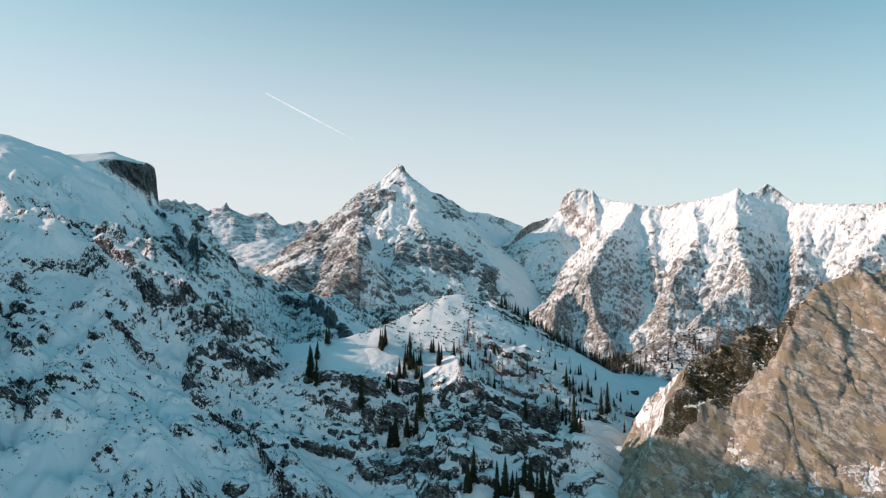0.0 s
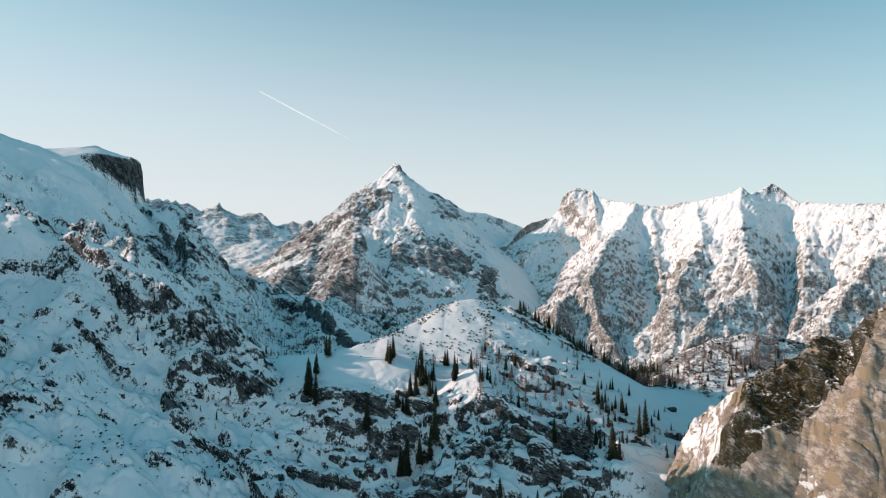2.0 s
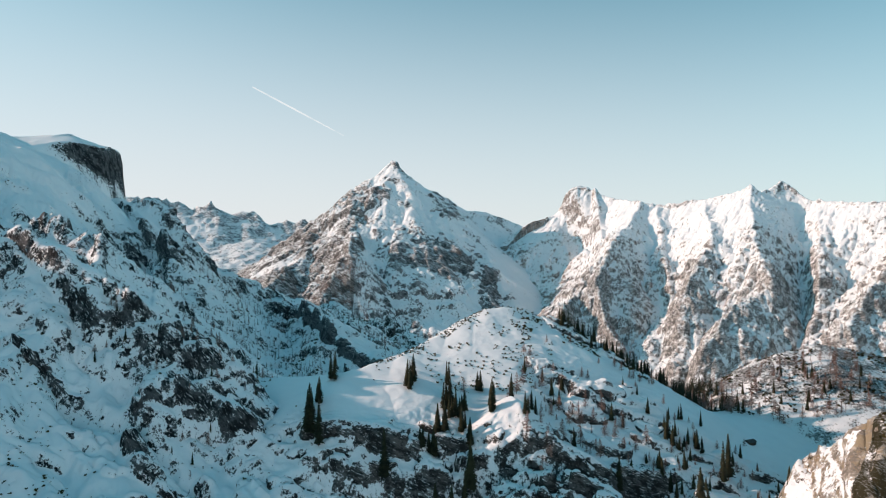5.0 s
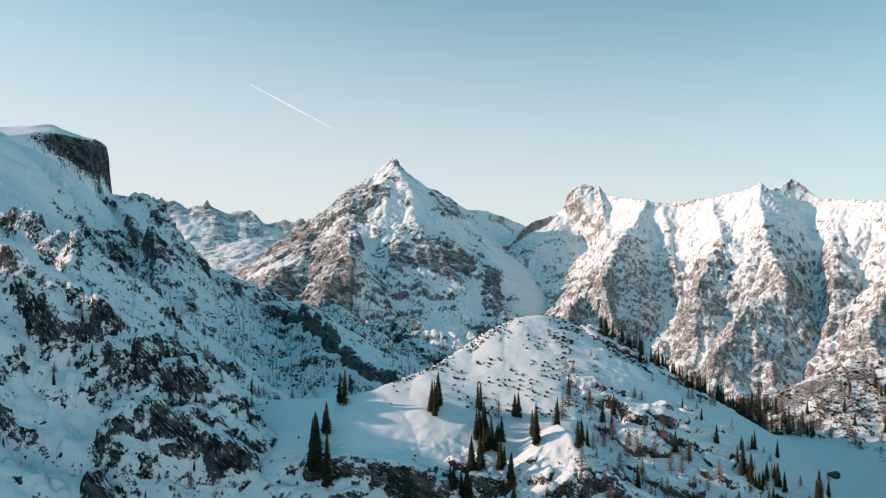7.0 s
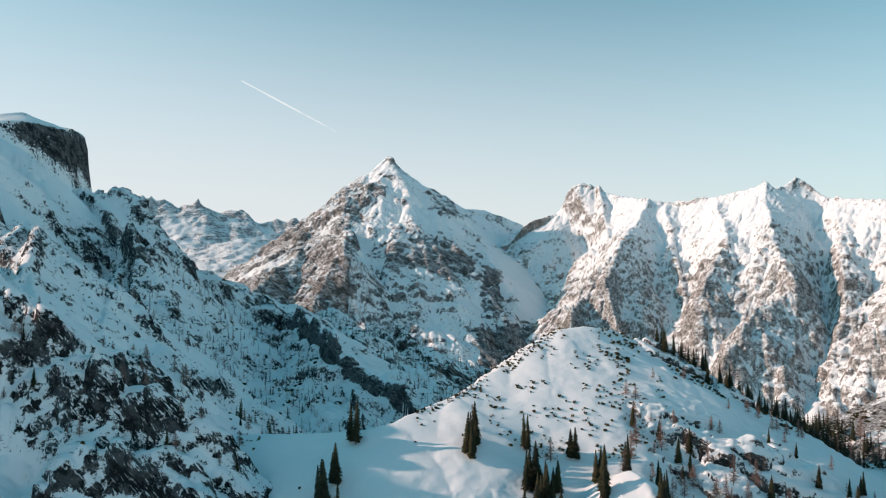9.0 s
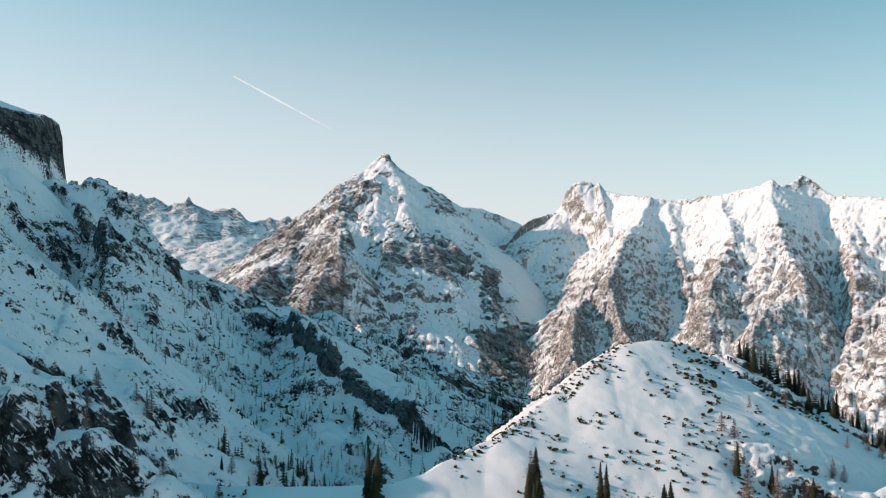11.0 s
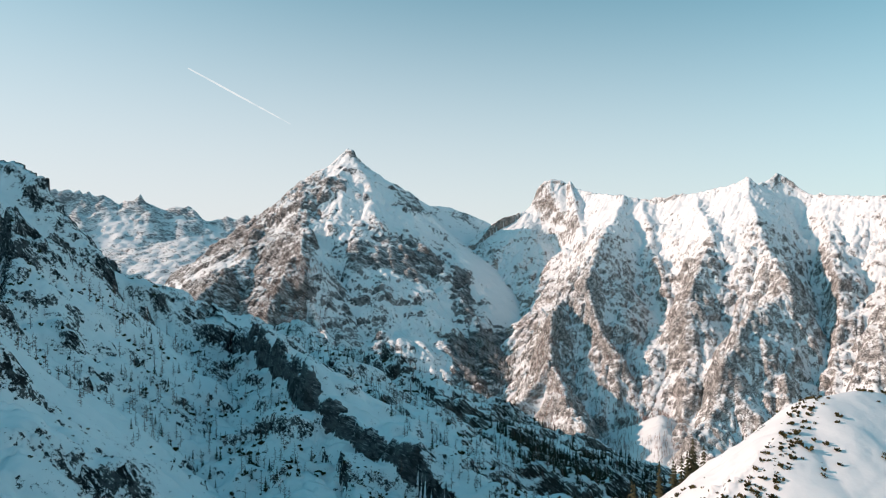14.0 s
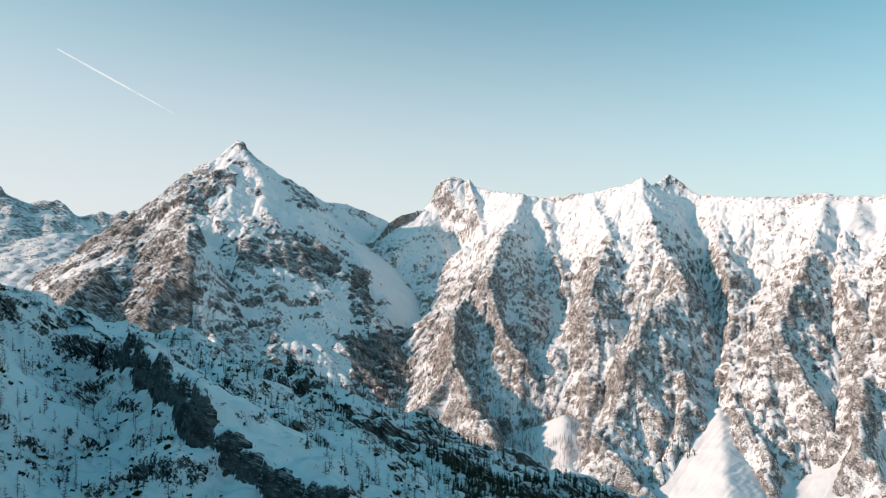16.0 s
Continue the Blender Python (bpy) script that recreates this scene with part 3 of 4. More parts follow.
def crag_height(x, y):
    wx, wy = x + 3 * fbm(x, y, x * 0, 36, 3, 51), y + 3 * fbm(x, y, x * 0, 36, 3, 52)
    along, up = 0.6 * wx - 0.8 * wy, 0.8 * wx + 0.6 * wy
    line = ((-182, 338, -280), (-149, 347, -190), (-141, 350, -120), (-133, 350, -103), (-115, 346, -95), (-83, 336, -69), (-63, 361, -50), (-51, 381, -42), (-39, 391, -26), (-28, 398, -11), (-4, 413, -8), (39, 449, 10), (156, 535, 50))
    at, back, top = (np.array(v, float) for v in zip(*line))
    crest, edge = np.interp(along, at, top), np.interp(along, at, back)
    below = edge - up
    z = np.where(below > 0, crest - 0.72 * below - 0.006 * below ** 2 * (below < 90) - 0.006 * 8100 * (below >= 90), crest + 1.1 * below)
    z = z + eroded(x, y, z, 75, 2, 4.0, 3, 8, 0.4)
    bed = 0.62 * z + 0.42 * x - 0.30 * y + 4 * fbm(x, y, z, 45, 3, 59)
    across = along + 0.3 * z + 3 * fbm(x, y, z, 25, 3, 61)
    z = z + 3.0 * blocks(bed * 1.5, across, 30, 1) + 1.7 * blocks(bed * 1.6, across, 12, 2) + 0.8 * blocks(bed * 1.6, across, 5, 3)
    cleft = 1 - np.abs(noise3(along / 21 + 0.5 * fbm(x, y, z, 18, 3, 68), z / 55, up / 50)) * 5
    z = z - 5 * np.clip(cleft, 0, 1) * smooth(14, 50, below) * smooth(-0.05, 0.2, fbm(x, y, z, 40, 2, 70))
    stray = 9 * fbm(x, y, x * 0, 16, 4, 58)
    part = np.where((below + 2 * stray < 46) & (along > -92) & (along < -34), 2, 1)
    part = np.where((along + stray < -104 + 0.35 * np.maximum(below, 0)) & (along < -74) & (z + stray > -122), 0, part)
    return np.maximum(z, -300), part


tagged(terrain("tan_crag", spaced((150, 400, 0.9), (400, 640, 5)), spaced((130, 345, 0.9), (345, 520, 5)), crag_height, crag_rock, rough=((2.2, 26, 5, 0.2),), parts=("snowy_nose", "cliff_face", "scrub_slope"), other={"snowy_nose": nose_rock, "scrub_slope": scrub_rock}),
       "sunlit tan limestone crag with brown scrub and snow pockets", "cliff")


def hill_height(x, y):
    crest = tent(x + 5 * fbm(x, y, x * 0, 30, 3, 61), y, [(190, 500, -128), (217, 515, -120), (251, 520, -93), (281, 520, -77), (316, 520, -70), (350, 520, -75), (404, 520, -88), (520, 540, -80)], 0.5, 0.6, 40)
    return crest + 3 * ridged(x, y, x * 0, 25, 4, 65), None


tagged(terrain("forest_hill", spaced((150, 560, 2.5)), spaced((420, 680, 2.5)), hill_height, hill_rock, rough=((1.5, 9, 3, 0.7),)),
       "small snowy hill with dark rock and scrub", "hill")


def peak_height(x, y):
    wx, wy = x + 30 * fbm(x, y, x * 0, 220, 4, 71), y + 30 * fbm(x, y, x * 0, 220, 4, 72)
    west = tent(wx, wy, [(-215, 3206, 450), (-312, 3150, 360), (-405, 3080, 216), (-462, 2980, 76), (-535, 2850, -20), (-580, 2600, -30), (-600, 2350, -110), (-560, 2100, -220)], 0.95, 0.75, 200)
    east = tent(wx, wy, [(-215, 3206, 450), (-168, 3235, 388), (-18, 3340, 318), (126, 3430, 246), (214, 3480, 241), (352, 3560, 200), (432, 3620, 172), (556, 3660, 150)], 0.95, 0.72, 200)
    rib = tent(wx, wy, [(-395, 3112, 285), (-345, 2830, 165), (-318, 2513, 26), (-273, 2330, -151), (-200, 2130, -270)], 1.05, 0.8, 160, 1.05)
    low = tent(wx, wy, [(214, 3480, 232), (172, 3060, -70), (165, 2850, -200), (188, 2600, -350)], 0.8, 0.65, 100)
    z = blend_max([west, east, rib, low], 30)
    calm = smooth(60, 160, x + 0.3 * (y - 3200)) * smooth(620, 520, x)
    calm = np.maximum(calm, 0.8 * smooth(220, 420, z))
    z = z + (1 - 0.9 * calm) * (14 * ridged(x, y, x * 0, 190, 4, 75) + crags(x, y, z, 240, 18, 76, 0.6, 0.05) + crags(x, y, z, 95, 7, 77, 0.6, 0.03) + crags(x, y, z, 40, 3, 78, 0.7, 0.0)) - 2
    gash = 1 - 2 * np.abs(noise3((0.8 * x + 0.35 * y + 0.5 * z) / 55, (y - 0.4 * x) / 330, z / 300))
    z = z + 7 * gash * smooth(380, 250, z) * (1 - calm)
    z = z + (1 - 0.85 * calm) * eroded(x, y, z, 120, 4, 12, 4, 8, 0.55)
    z = z + 13 * np.exp(-np.abs((x + 203) / 9) ** 3 - ((y - 3206) / 24) ** 2)
    return z, np.digitize(x + 40 * fbm(x, y, x * 0, 120, 3, 79), (-300, 120))


tagged(terrain("pyramid_peak", spaced((-900, -640, 12), (-640, 620, 4)), spaced((1900, 2200, 10), (2200, 3520, 4.2), (3520, 3780, 8)), peak_height, peak_rock, rough=((7, 34, 5, 0.5),), parts=("west_ridge", "summit_face", "cirque"), other={"west_ridge": west_rock, "cirque": cirque_rock}),
       "grey limestone pyramid peak streaked with snow", "mountain")


def wall_height(x, y):
    wx, wy = x + 26 * fbm(x, y, x * 0, 150, 4, 81), y + 26 * fbm(x, y, x * 0, 150, 4, 82)
    crest = tent(wx, wy, [(547, 3560, 141), (580, 3390, 300), (596, 3350, 346), (700, 3330, 342), (760, 3290, 312), (811, 3200, 280), (843, 2950, 253), (929, 2900, 235), (1110, 2720, 256), (1175, 2640, 284), (1224, 2660, 262), (1328, 2700, 312), (1398, 2600, 226), (1475, 2420, 206), (1600, 2250, 203), (1700, 2120, 188), (1900, 1900, 190)], 1.0, 0.85, 150)
    ribs = [
        [(740, 3320, 349), (701, 2950, 82), (586, 2700, -62), (440, 2400, -171), (386, 2250, -282), (259, 2120, -401)],
        [(386, 2250, -282), (401, 1950, -390), (397, 1850, -440)],
        [(836, 2920, 252), (651, 2650, 53), (566, 2500, -75), (573, 2300, -230), (618, 2150, -336), (576, 1950, -450)],
        [(903, 2880, 230), (875, 2650, 35), (852, 2500, -70)],
        [(1180, 2640, 276), (1126, 2450, 106), (1072, 2200, -61), (907, 2100, -141), (777, 1980, -257), (638, 1850, -362), (660, 1700, -475)],
        [(1050, 2760, 240), (1016, 2550, 100), (819, 2300, -75), (749, 2150, -218), (649, 1950, -340)],
        [(1072, 2200, -61), (986, 2050, -214), (884, 1900, -331), (767, 1780, -430)],
        [(1410, 2580, 225), (1306, 2350, 32), (1203, 2150, -101), (1065, 1980, -208), (988, 1850, -326), (899, 1600, -470)],
        [(1599, 2250, 203), (1427, 2100, 45), (1252, 1980, -94), (1137, 1900, -173), (1092, 1650, -390)],
        [(1650, 2180, 190), (1477, 2050, 44), (1342, 1850, -145), (1074, 1560, -390)],
        [(1750, 2060, 190), (1526, 1950, 42), (1300, 1700, -210), (1149, 1540, -400)]]
    near = [[(x0 if z0 > 120 else -76 + 0.94 * (x0 + 76), y0 if z0 > 120 else 357 + 0.94 * (y0 - 357), z0 if z0 > 120 else 0.94 * z0) for x0, y0, z0 in rib] for rib in ribs]
    z = blend_max([crest, tent(wx, wy, near[0][::-1], 1.45, 0.95, 60, 2.2)] + [tent(wx, wy, rib, 1.45, 0.95, 60) for rib in near[1:]], 14)
    broad = blend_max([crest] + [tent(wx, wy, [(a, b, c - 14) for a, b, c in rib], 0.8, 0.75, 60) for rib in near[1:]], 50) - 8
    z = z + 0.93 * (broad - z) * smooth(-90, 110, broad) * smooth(60, 260, x - 627 - 0.3 * (y - 3350))
    z = z + 0.22 * (broad - z) * smooth(110, -90, broad) * smooth(220, 420, x - 627 - 0.3 * (y - 3350))
    z = z + trough(wx, wy, [(1341, 2612), (1196, 2275), (1064, 2003), (924, 1813)], 48, 56) + trough(wx, wy, [(859, 2769), (795, 2414), (645, 2025), (587, 1828)], 75, 90)
    z = z + trough(wx, wy, [(1600, 2200), (1400, 1990), (1240, 1800), (1120, 1640)], 26, 34)
    z = z + 7 * ridged(x, y, x * 0, 120, 4, 85) - 3
    z = z + (0.4 + 0.6 * smooth(170, 10, z)) * eroded(x, y, z, 90, 4, 11, 5, 6, 0.55)
    wild = smooth(200, 20, z)
    z = z + wild * (crags(x, y, z, 150, 10, 86, 0.9, 0.02) + crags(x, y, z, 60, 5, 87, 0.9, 0.0)) + (0.3 + 0.7 * wild) * crags(x, y, z, 26, 2, 88, 0.9, 0.0)
    flute = 1 - 2 * np.abs(noise3((0.74 * x - 0.67 * y) / 26, (0.67 * x + 0.74 * y) / 160, x * 0))
    groove = 1 - 2 * np.abs(noise3((0.74 * x - 0.67 * y + 0.2 * z) / 52, (0.67 * x + 0.74 * y) / 260, x * 0 + 4))
    thin = 1 - 2 * np.abs(noise3((0.74 * x - 0.67 * y) / 13, (0.67 * x + 0.74 * y) / 70, x * 0 + 7))
    z = z + 3.0 * flute + 5 * groove * wild + 2.0 * thin
    z = z + cliff(x + 24 * fbm(x, y, x * 0, 80, 3, 84), y, [(650, 3800), (604, 3430), (590, 3340), (640, 3180), (660, 3020)], 115, 50, 180, 240)
    return z, np.digitize(x - 0.5 * (y - 2000), (110, 330, 700, 960, 1180))


def fan_height(x, y):
    fans = [tent(x, y, [(905, 1785, -340), (878, 1742, -358), (717, 1488, -440), (640, 1380, -490)], 0.55, 0.42, 70, None, 9),
            tent(x, y, [(590, 1930, -372), (570, 1890, -388), (522, 1760, -438), (520, 1600, -480)], 0.55, 0.45, 70, None, 9),
            tent(x, y, [(1060, 1640, -370), (1000, 1525, -405), (950, 1390, -460)], 0.55, 0.42, 70, None, 9)]
    return blend_max(fans, 16) + 6 * fbm(x, y, x * 0, 60, 4, 89) + 2.5 * ridged(0.53 * x - 0.85 * y, (0.85 * x + 0.53 * y) / 6, x * 0, 16, 3, 90), np.digitize(x + 0.5 * (y - 1600), (640, 880))


tagged(terrain("ribbed_ridge", spaced((150, 360, 8), (360, 1500, 3.5), (1500, 2200, 12)), spaced((1400, 1560, 6), (1560, 2760, 3.5), (2760, 3420, 4.5), (3420, 3700, 10)), wall_height, wall_rock, rough=((6, 30, 5, 0.5),),
               parts=("tower", "buttress", "buttress", "buttress", "buttress", "buttress"), other={"tower": tower_rock}),
       "long sunlit ridge with snowy ribs, gullies and rock walls", "mountain")
tagged(terrain("snow_fan", spaced((350, 1150, 4)), spaced((1250, 2020, 4)), fan_height, valley_snow, parts=("snow_cone", "snow_cone", "snow_cone")), "bright avalanche snow fans below the rock gullies", "snow fan")


def range_height(x, y):
    crest = tent(x + 30 * fbm(x, y, x * 0, 120, 3, 91), y, [(-2400, 4100, 420), (-1788, 4200, 349), (-1611, 4250, 353), (-1484, 4250, 290), (-1395, 4250, 331), (-1302, 4300, 284), (-1157, 4300, 291), (-1048, 4300, 212), (-831, 4300, 230), (-600, 4350, 180), (300, 4400, 150)], 0.9, 0.6, 120)
    front = tent(x, y, [(-1500, 3650, 20), (-1216, 3700, 55), (-1022, 3800, 105), (-818, 3900, 95), (-700, 3600, 0)], 0.4, 0.4, 100)
    z = blend_max([crest, front], 30)
    z = z + smooth(3600, 4200, y) * eroded(x, y, z, 170, 3, 15, 7, 3, 0.5)
    return z + 30 * ridged(x, y, x * 0, 90, 5, 95) - 10, (y < 4000).astype(int)


tagged(terrain("far_range", spaced((-2500, 500, 14)), spaced((3200, 4600, 14)), range_height, hazed_rock, rough=((12, 60, 4, 0.6),), parts=("jagged_crest", "foothill")),
       "jagged range on the horizon, rock colour paled for haze", "mountain range")

# ---- trees, scrub and small things ----
def land_at(x, y):
    """The highest land at a place of the plan."""
    best = -600
    for name, (xs, ys, z) in FIELDS.items():
        if name != "ground" and xs[0] < x < xs[-1] and ys[0] < y < ys[-1]:
            best = max(best, height_at(name, x, y))
    return best


def spruce_shape(rng, whorls, arms, height=1.0, droop=0.25, spread=0.17):
    """Triangles of a spruce crown, one unit high: whorls of drooping fans that shorten towards the tip."""
    tris = []
    for k in range(whorls):
        f = (k + 0.5) / whorls
        z = 0.10 + 0.88 * f ** 0.92
        reach = spread * (1 - f) ** 0.85 + 0.012
        start = rng.uniform(0, 6.28)
        for a in range(arms):
            ang = start + 6.2832 * a / arms + rng.uniform(-0.25, 0.25)
            r = reach * rng.uniform(0.6, 1.2)
            c, s = math.cos(ang), math.sin(ang)
            tip = (r * c, r * s, z - droop * r * rng.uniform(0.6, 1.6))
            w = 0.5 * r * rng.uniform(0.6, 1.0) + 0.006
            mid = 0.62
            left = (mid * r * c - w * s, mid * r * s + w * c, z - 0.30 * droop * r - 0.01)
            right = (mid * r * c + w * s, mid * r * s - w * c, z - 0.30 * droop * r - 0.01)
            root = (0, 0, z + 0.45 / whorls)
            tris += [root, left, tip, root, tip, right]
    top = (0, 0, 1.0)
    for a in range(3):
        p, q = 2.1 * a, 2.1 * (a + 1)
        tris += [top, (0.02 * math.cos(p), 0.02 * math.sin(p), 0.88), (0.02 * math.cos(q), 0.02 * math.sin(q), 0.88)]
    return np.array(tris, np.float32).reshape(-1, 3, 3) * height


def larch_shape(rng, arms, spread=0.20, thick=0.008):
    """Triangles of a bare larch crown: thin boughs that rise a little, each with twigs."""
    tris = []
    for k in range(arms):
        f = (k + rng.uniform(0, 1)) / arms
        z = 0.14 + 0.82 * f
        r = (spread * (1 - f) ** 0.8 + 0.02) * rng.uniform(0.6, 1.15)
        ang = rng.uniform(0, 6.2832)
        c, s = math.cos(ang), math.sin(ang)
        tip = (r * c, r * s, z + r * rng.uniform(-0.25, 0.35))
        tris += [(0, 0, z + thick), (0, 0, z - thick), tip]
        for m in range(2):
            g = rng.uniform(0.35, 0.85)
            base = (tip[0] * g, tip[1] * g, z + (tip[2] - z) * g)
            b = ang + rng.uniform(-1.2, 1.2)
            t = 0.5 * r
            end = (base[0] + t * math.cos(b), base[1] + t * math.sin(b), base[2] + rng.uniform(-0.05, 0.04))
            tris += [(base[0], base[1], base[2] + thick * 0.8), (base[0], base[1], base[2] - thick * 0.8), end]
    return np.array(tris, np.float32).reshape(-1, 3, 3)


def scrub_shape(rng, blades):
    """Triangles of a low dwarf pine, one unit wide: tufts that arch up and out from the middle."""
    tris = []
    for k in range(blades):
        ang, up = rng.uniform(0, 6.2832), rng.uniform(0.1, 0.65)
        r = rng.uniform(0.3, 0.55)
        c, s = math.cos(ang), math.sin(ang)
        w = rng.uniform(0.08, 0.2)
        tris += [(-0.1 * c, -0.1 * s, 0.0), (0.6 * r * c - w * s, 0.6 * r * s + w * c, up), (r * c, r * s, up * 0.7)]
        tris += [(-0.1 * c, -0.1 * s, 0.0), (r * c, r * s, up * 0.7), (0.6 * r * c + w * s, 0.6 * r * s - w * c, up)]
    return np.array(tris, np.float32).reshape(-1, 3, 3)


def trunk_shape(height, radius, sides=6, top=0.98):
    """Triangles of a tapered trunk."""
    tris = []
    for a in range(sides):
        p, q = 6.2832 * a / sides, 6.2832 * (a + 1) / sides
        b0, b1 = (radius * math.cos(p), radius * math.sin(p), -0.03), (radius * math.cos(q), radius * math.sin(q), -0.03)
        t0, t1 = (0.12 * b0[0], 0.12 * b0[1], top), (0.12 * b1[0], 0.12 * b1[1], top)
        tris += [b0, b1, t1, b0, t1, t0]
    return np.array(tris, np.float32).reshape(-1, 3, 3) * height


def soup(name, tris, material):
    """Loose triangles as one mesh object."""
    return sheet(name, tris.reshape(-1, 3), None, np.arange(len(tris) * 3).reshape(-1, 3), material)


def tree(name, crown, crown_material, label, category, group):
    ob = new(name)
    tagged(ob, label, category, group)
    for part_name, tris, m in (("trunk", trunk_shape(1.0, 0.011), bark_brown), ("crown", crown, crown_material)):
        soup(part_name, tris, m).parent = ob
    return ob


def stand(models, spots, low, high, rng):
    """Copies of the model trees on the land at the spots of the plan."""
    for k, (x, y) in enumerate(spots):
        h = rng.uniform(low, high)
        m = Matrix.Translation((x * UNIT, y * UNIT, (land_at(x, y) - 0.4) * UNIT)) @ Matrix.Rotation(rng.uniform(0, 6.28), 4, "Z") @ Matrix.Rotation(rng.uniform(-0.04, 0.04), 4, "X")
        ob = copy_thing(models[k % len(models)], m)
        ob.scale = (h * rng.uniform(0.85, 1.15), h * rng.uniform(0.85, 1.15), h)


def strewn(name, shapes, spots, low, high, material, rng, label, category, flat=1.0):
    """Very many small plants as one object."""
    out = []
    for x, y in spots:
        s, a = rng.uniform(low, high), rng.uniform(0, 6.2832)
        shape = shapes[rng.randrange(len(shapes))]
        c, n = math.cos(a) * s, math.sin(a) * s
        t = np.empty_like(shape)
        t[..., 0] = shape[..., 0] * c - shape[..., 1] * n + x * UNIT
        t[..., 1] = shape[..., 0] * n + shape[..., 1] * c + y * UNIT
        t[..., 2] = shape[..., 2] * s * flat + (land_at(x, y) - 0.3) * UNIT
        out.append(t)
    return tagged(soup(name, np.concatenate(out), material), label, category, kind="stuff")


def spots_in(rng, count, x0, x1, y0, y1, size, keep, seed, rule=None):
    """Random places in a stretch of the plan, in groves."""
    spots, tries = [], 0
    while len(spots) < count and tries < count * 40:
        tries += 1
        x, y = rng.uniform(x0, x1), rng.uniform(y0, y1)
        if rule and not rule(x, y):
            continue
        if noise.noise((x / size, y / size, seed)) + rng.uniform(-0.15, 0.15) > keep:
            spots.append((x, y))
    return spots


def off_band(x, y):
    """Whether a place lies clear of the bare rock band on the spur."""
    return abs((x + 213) * 0.906 + (y - 1005) * 0.424 + 10) > 26 or y < 670


def on_scrub(x, y):
    """Whether a place lies on the crag's upper slope."""
    along, up = 0.6 * x - 0.8 * y, 0.8 * x + 0.6 * y
    edge = np.interp(along, (-92, -83, -63, -51, -39, -28), (340, 336, 361, 381, 391, 398))
    return -92 < along < -28 and 0 < edge - up < 44


rng = random.Random(5)
spruces = [tree("spruce", spruce_shape(rng, 26, 10, spread=sp), needle_green, "dark green spruce standing in snow", "tree", "spruces on the knoll") for sp in (0.11, 0.13, 0.16)]
larches = [tree("larch", larch_shape(rng, 130, spread=sp), larch_brown, "bare brown larch standing in snow", "tree", "bare larches on the knoll") for sp in (0.20, 0.26)]

KNOLL_SPRUCES = [(-9, 353), (-11, 350), (-7, 355), (12, 360), (10, 338), (14, 341), (17, 337), (19, 334), (22, 341), (15, 333), (37, 344), (37, 331), (22, 324),
                 (11, 318), (-1, 314), (4, 314), (7, 319), (24, 317), (5, 312), (20, 322), (-60, 335), (-62, 329), (-54, 355), (32, 357), (49, 344),
                 (56, 323), (75, 364), (80, 318), (153, 354), (158, 353), (140, 350)]
LOW_SPRUCES = [(79, 241), (84, 243), (88, 239), (91, 234), (96, 240), (100, 238), (104, 235), (108, 238), (114, 246), (112, 236), (105, 323), (137, 290), (142, 296),
               (-53, 318), (-59, 324), (-18, 312), (8, 304), (16, 307), (23, 307), (4, 303), (26, 312), (165, 335), (172, 345), (60, 246), (64, 250)]
KNOLL_LARCHES = [(-6, 372), (64, 389), (55, 363), (24, 364), (90, 357), (87, 358), (92, 356), (80, 364), (103, 346), (56, 320), (95, 362), (99, 358), (84, 352), (106, 366),
                 (72, 378), (60, 372), (110, 352), (116, 360), (68, 352), (78, 342), (88, 340), (98, 335), (120, 345), (128, 352), (50, 352)]
stand(spruces, [(x + 2, y + 8) for x, y in KNOLL_SPRUCES], 10, 18, rng)
stand(spruces, [(x + 2 + rng.uniform(-2.5, 2.5), y + 8 + rng.uniform(-2.5, 2.5)) for x, y in KNOLL_SPRUCES[:26]], 8, 16, rng)
stand(spruces, LOW_SPRUCES, 18, 29, rng)
stand(larches, KNOLL_LARCHES, 9, 14, rng)
stand(spruces, spots_in(rng, 34, 95, 175, 436, 462, 30, -0.4, 2.0), 8, 14, rng)
stand(spruces, spots_in(rng, 34, 60, 150, 300, 400, 22, 0.0, 2.4), 6, 13, rng)
stand(spruces, spots_in(rng, 26, 140, 205, 320, 385, 20, -0.1, 2.6), 5, 11, rng)
stand(larches, spots_in(rng, 30, 140, 205, 320, 385, 20, -0.2, 2.8), 4, 8, rng)
stand(larches, spots_in(rng, 90, 55, 155, 300, 425, 25, -0.15, 3.0), 4, 8, rng)
stand(larches, spots_in(rng, 46, -190, -95, 300, 430, 25, -0.1, 4.0), 4, 9, rng)
stand(spruces, spots_in(rng, 14, -190, -80, 290, 420, 25, 0.0, 4.5), 4, 8, rng)
stand(larches, spots_in(rng, 70, 190, 330, 450, 505, 25, -0.3, 5.0), 8, 13, rng)
stand(spruces, spots_in(rng, 20, 215, 330, 455, 500, 25, -0.3, 6.0), 8, 12, rng)
stand(spruces, spots_in(rng, 14, 175, 215, 300, 345, 25, -0.6, 6.5), 4, 8, rng)
for model in spruces + larches:
    for part in model.children:
        bpy.data.objects.remove(part)
    bpy.data.objects.remove(model)

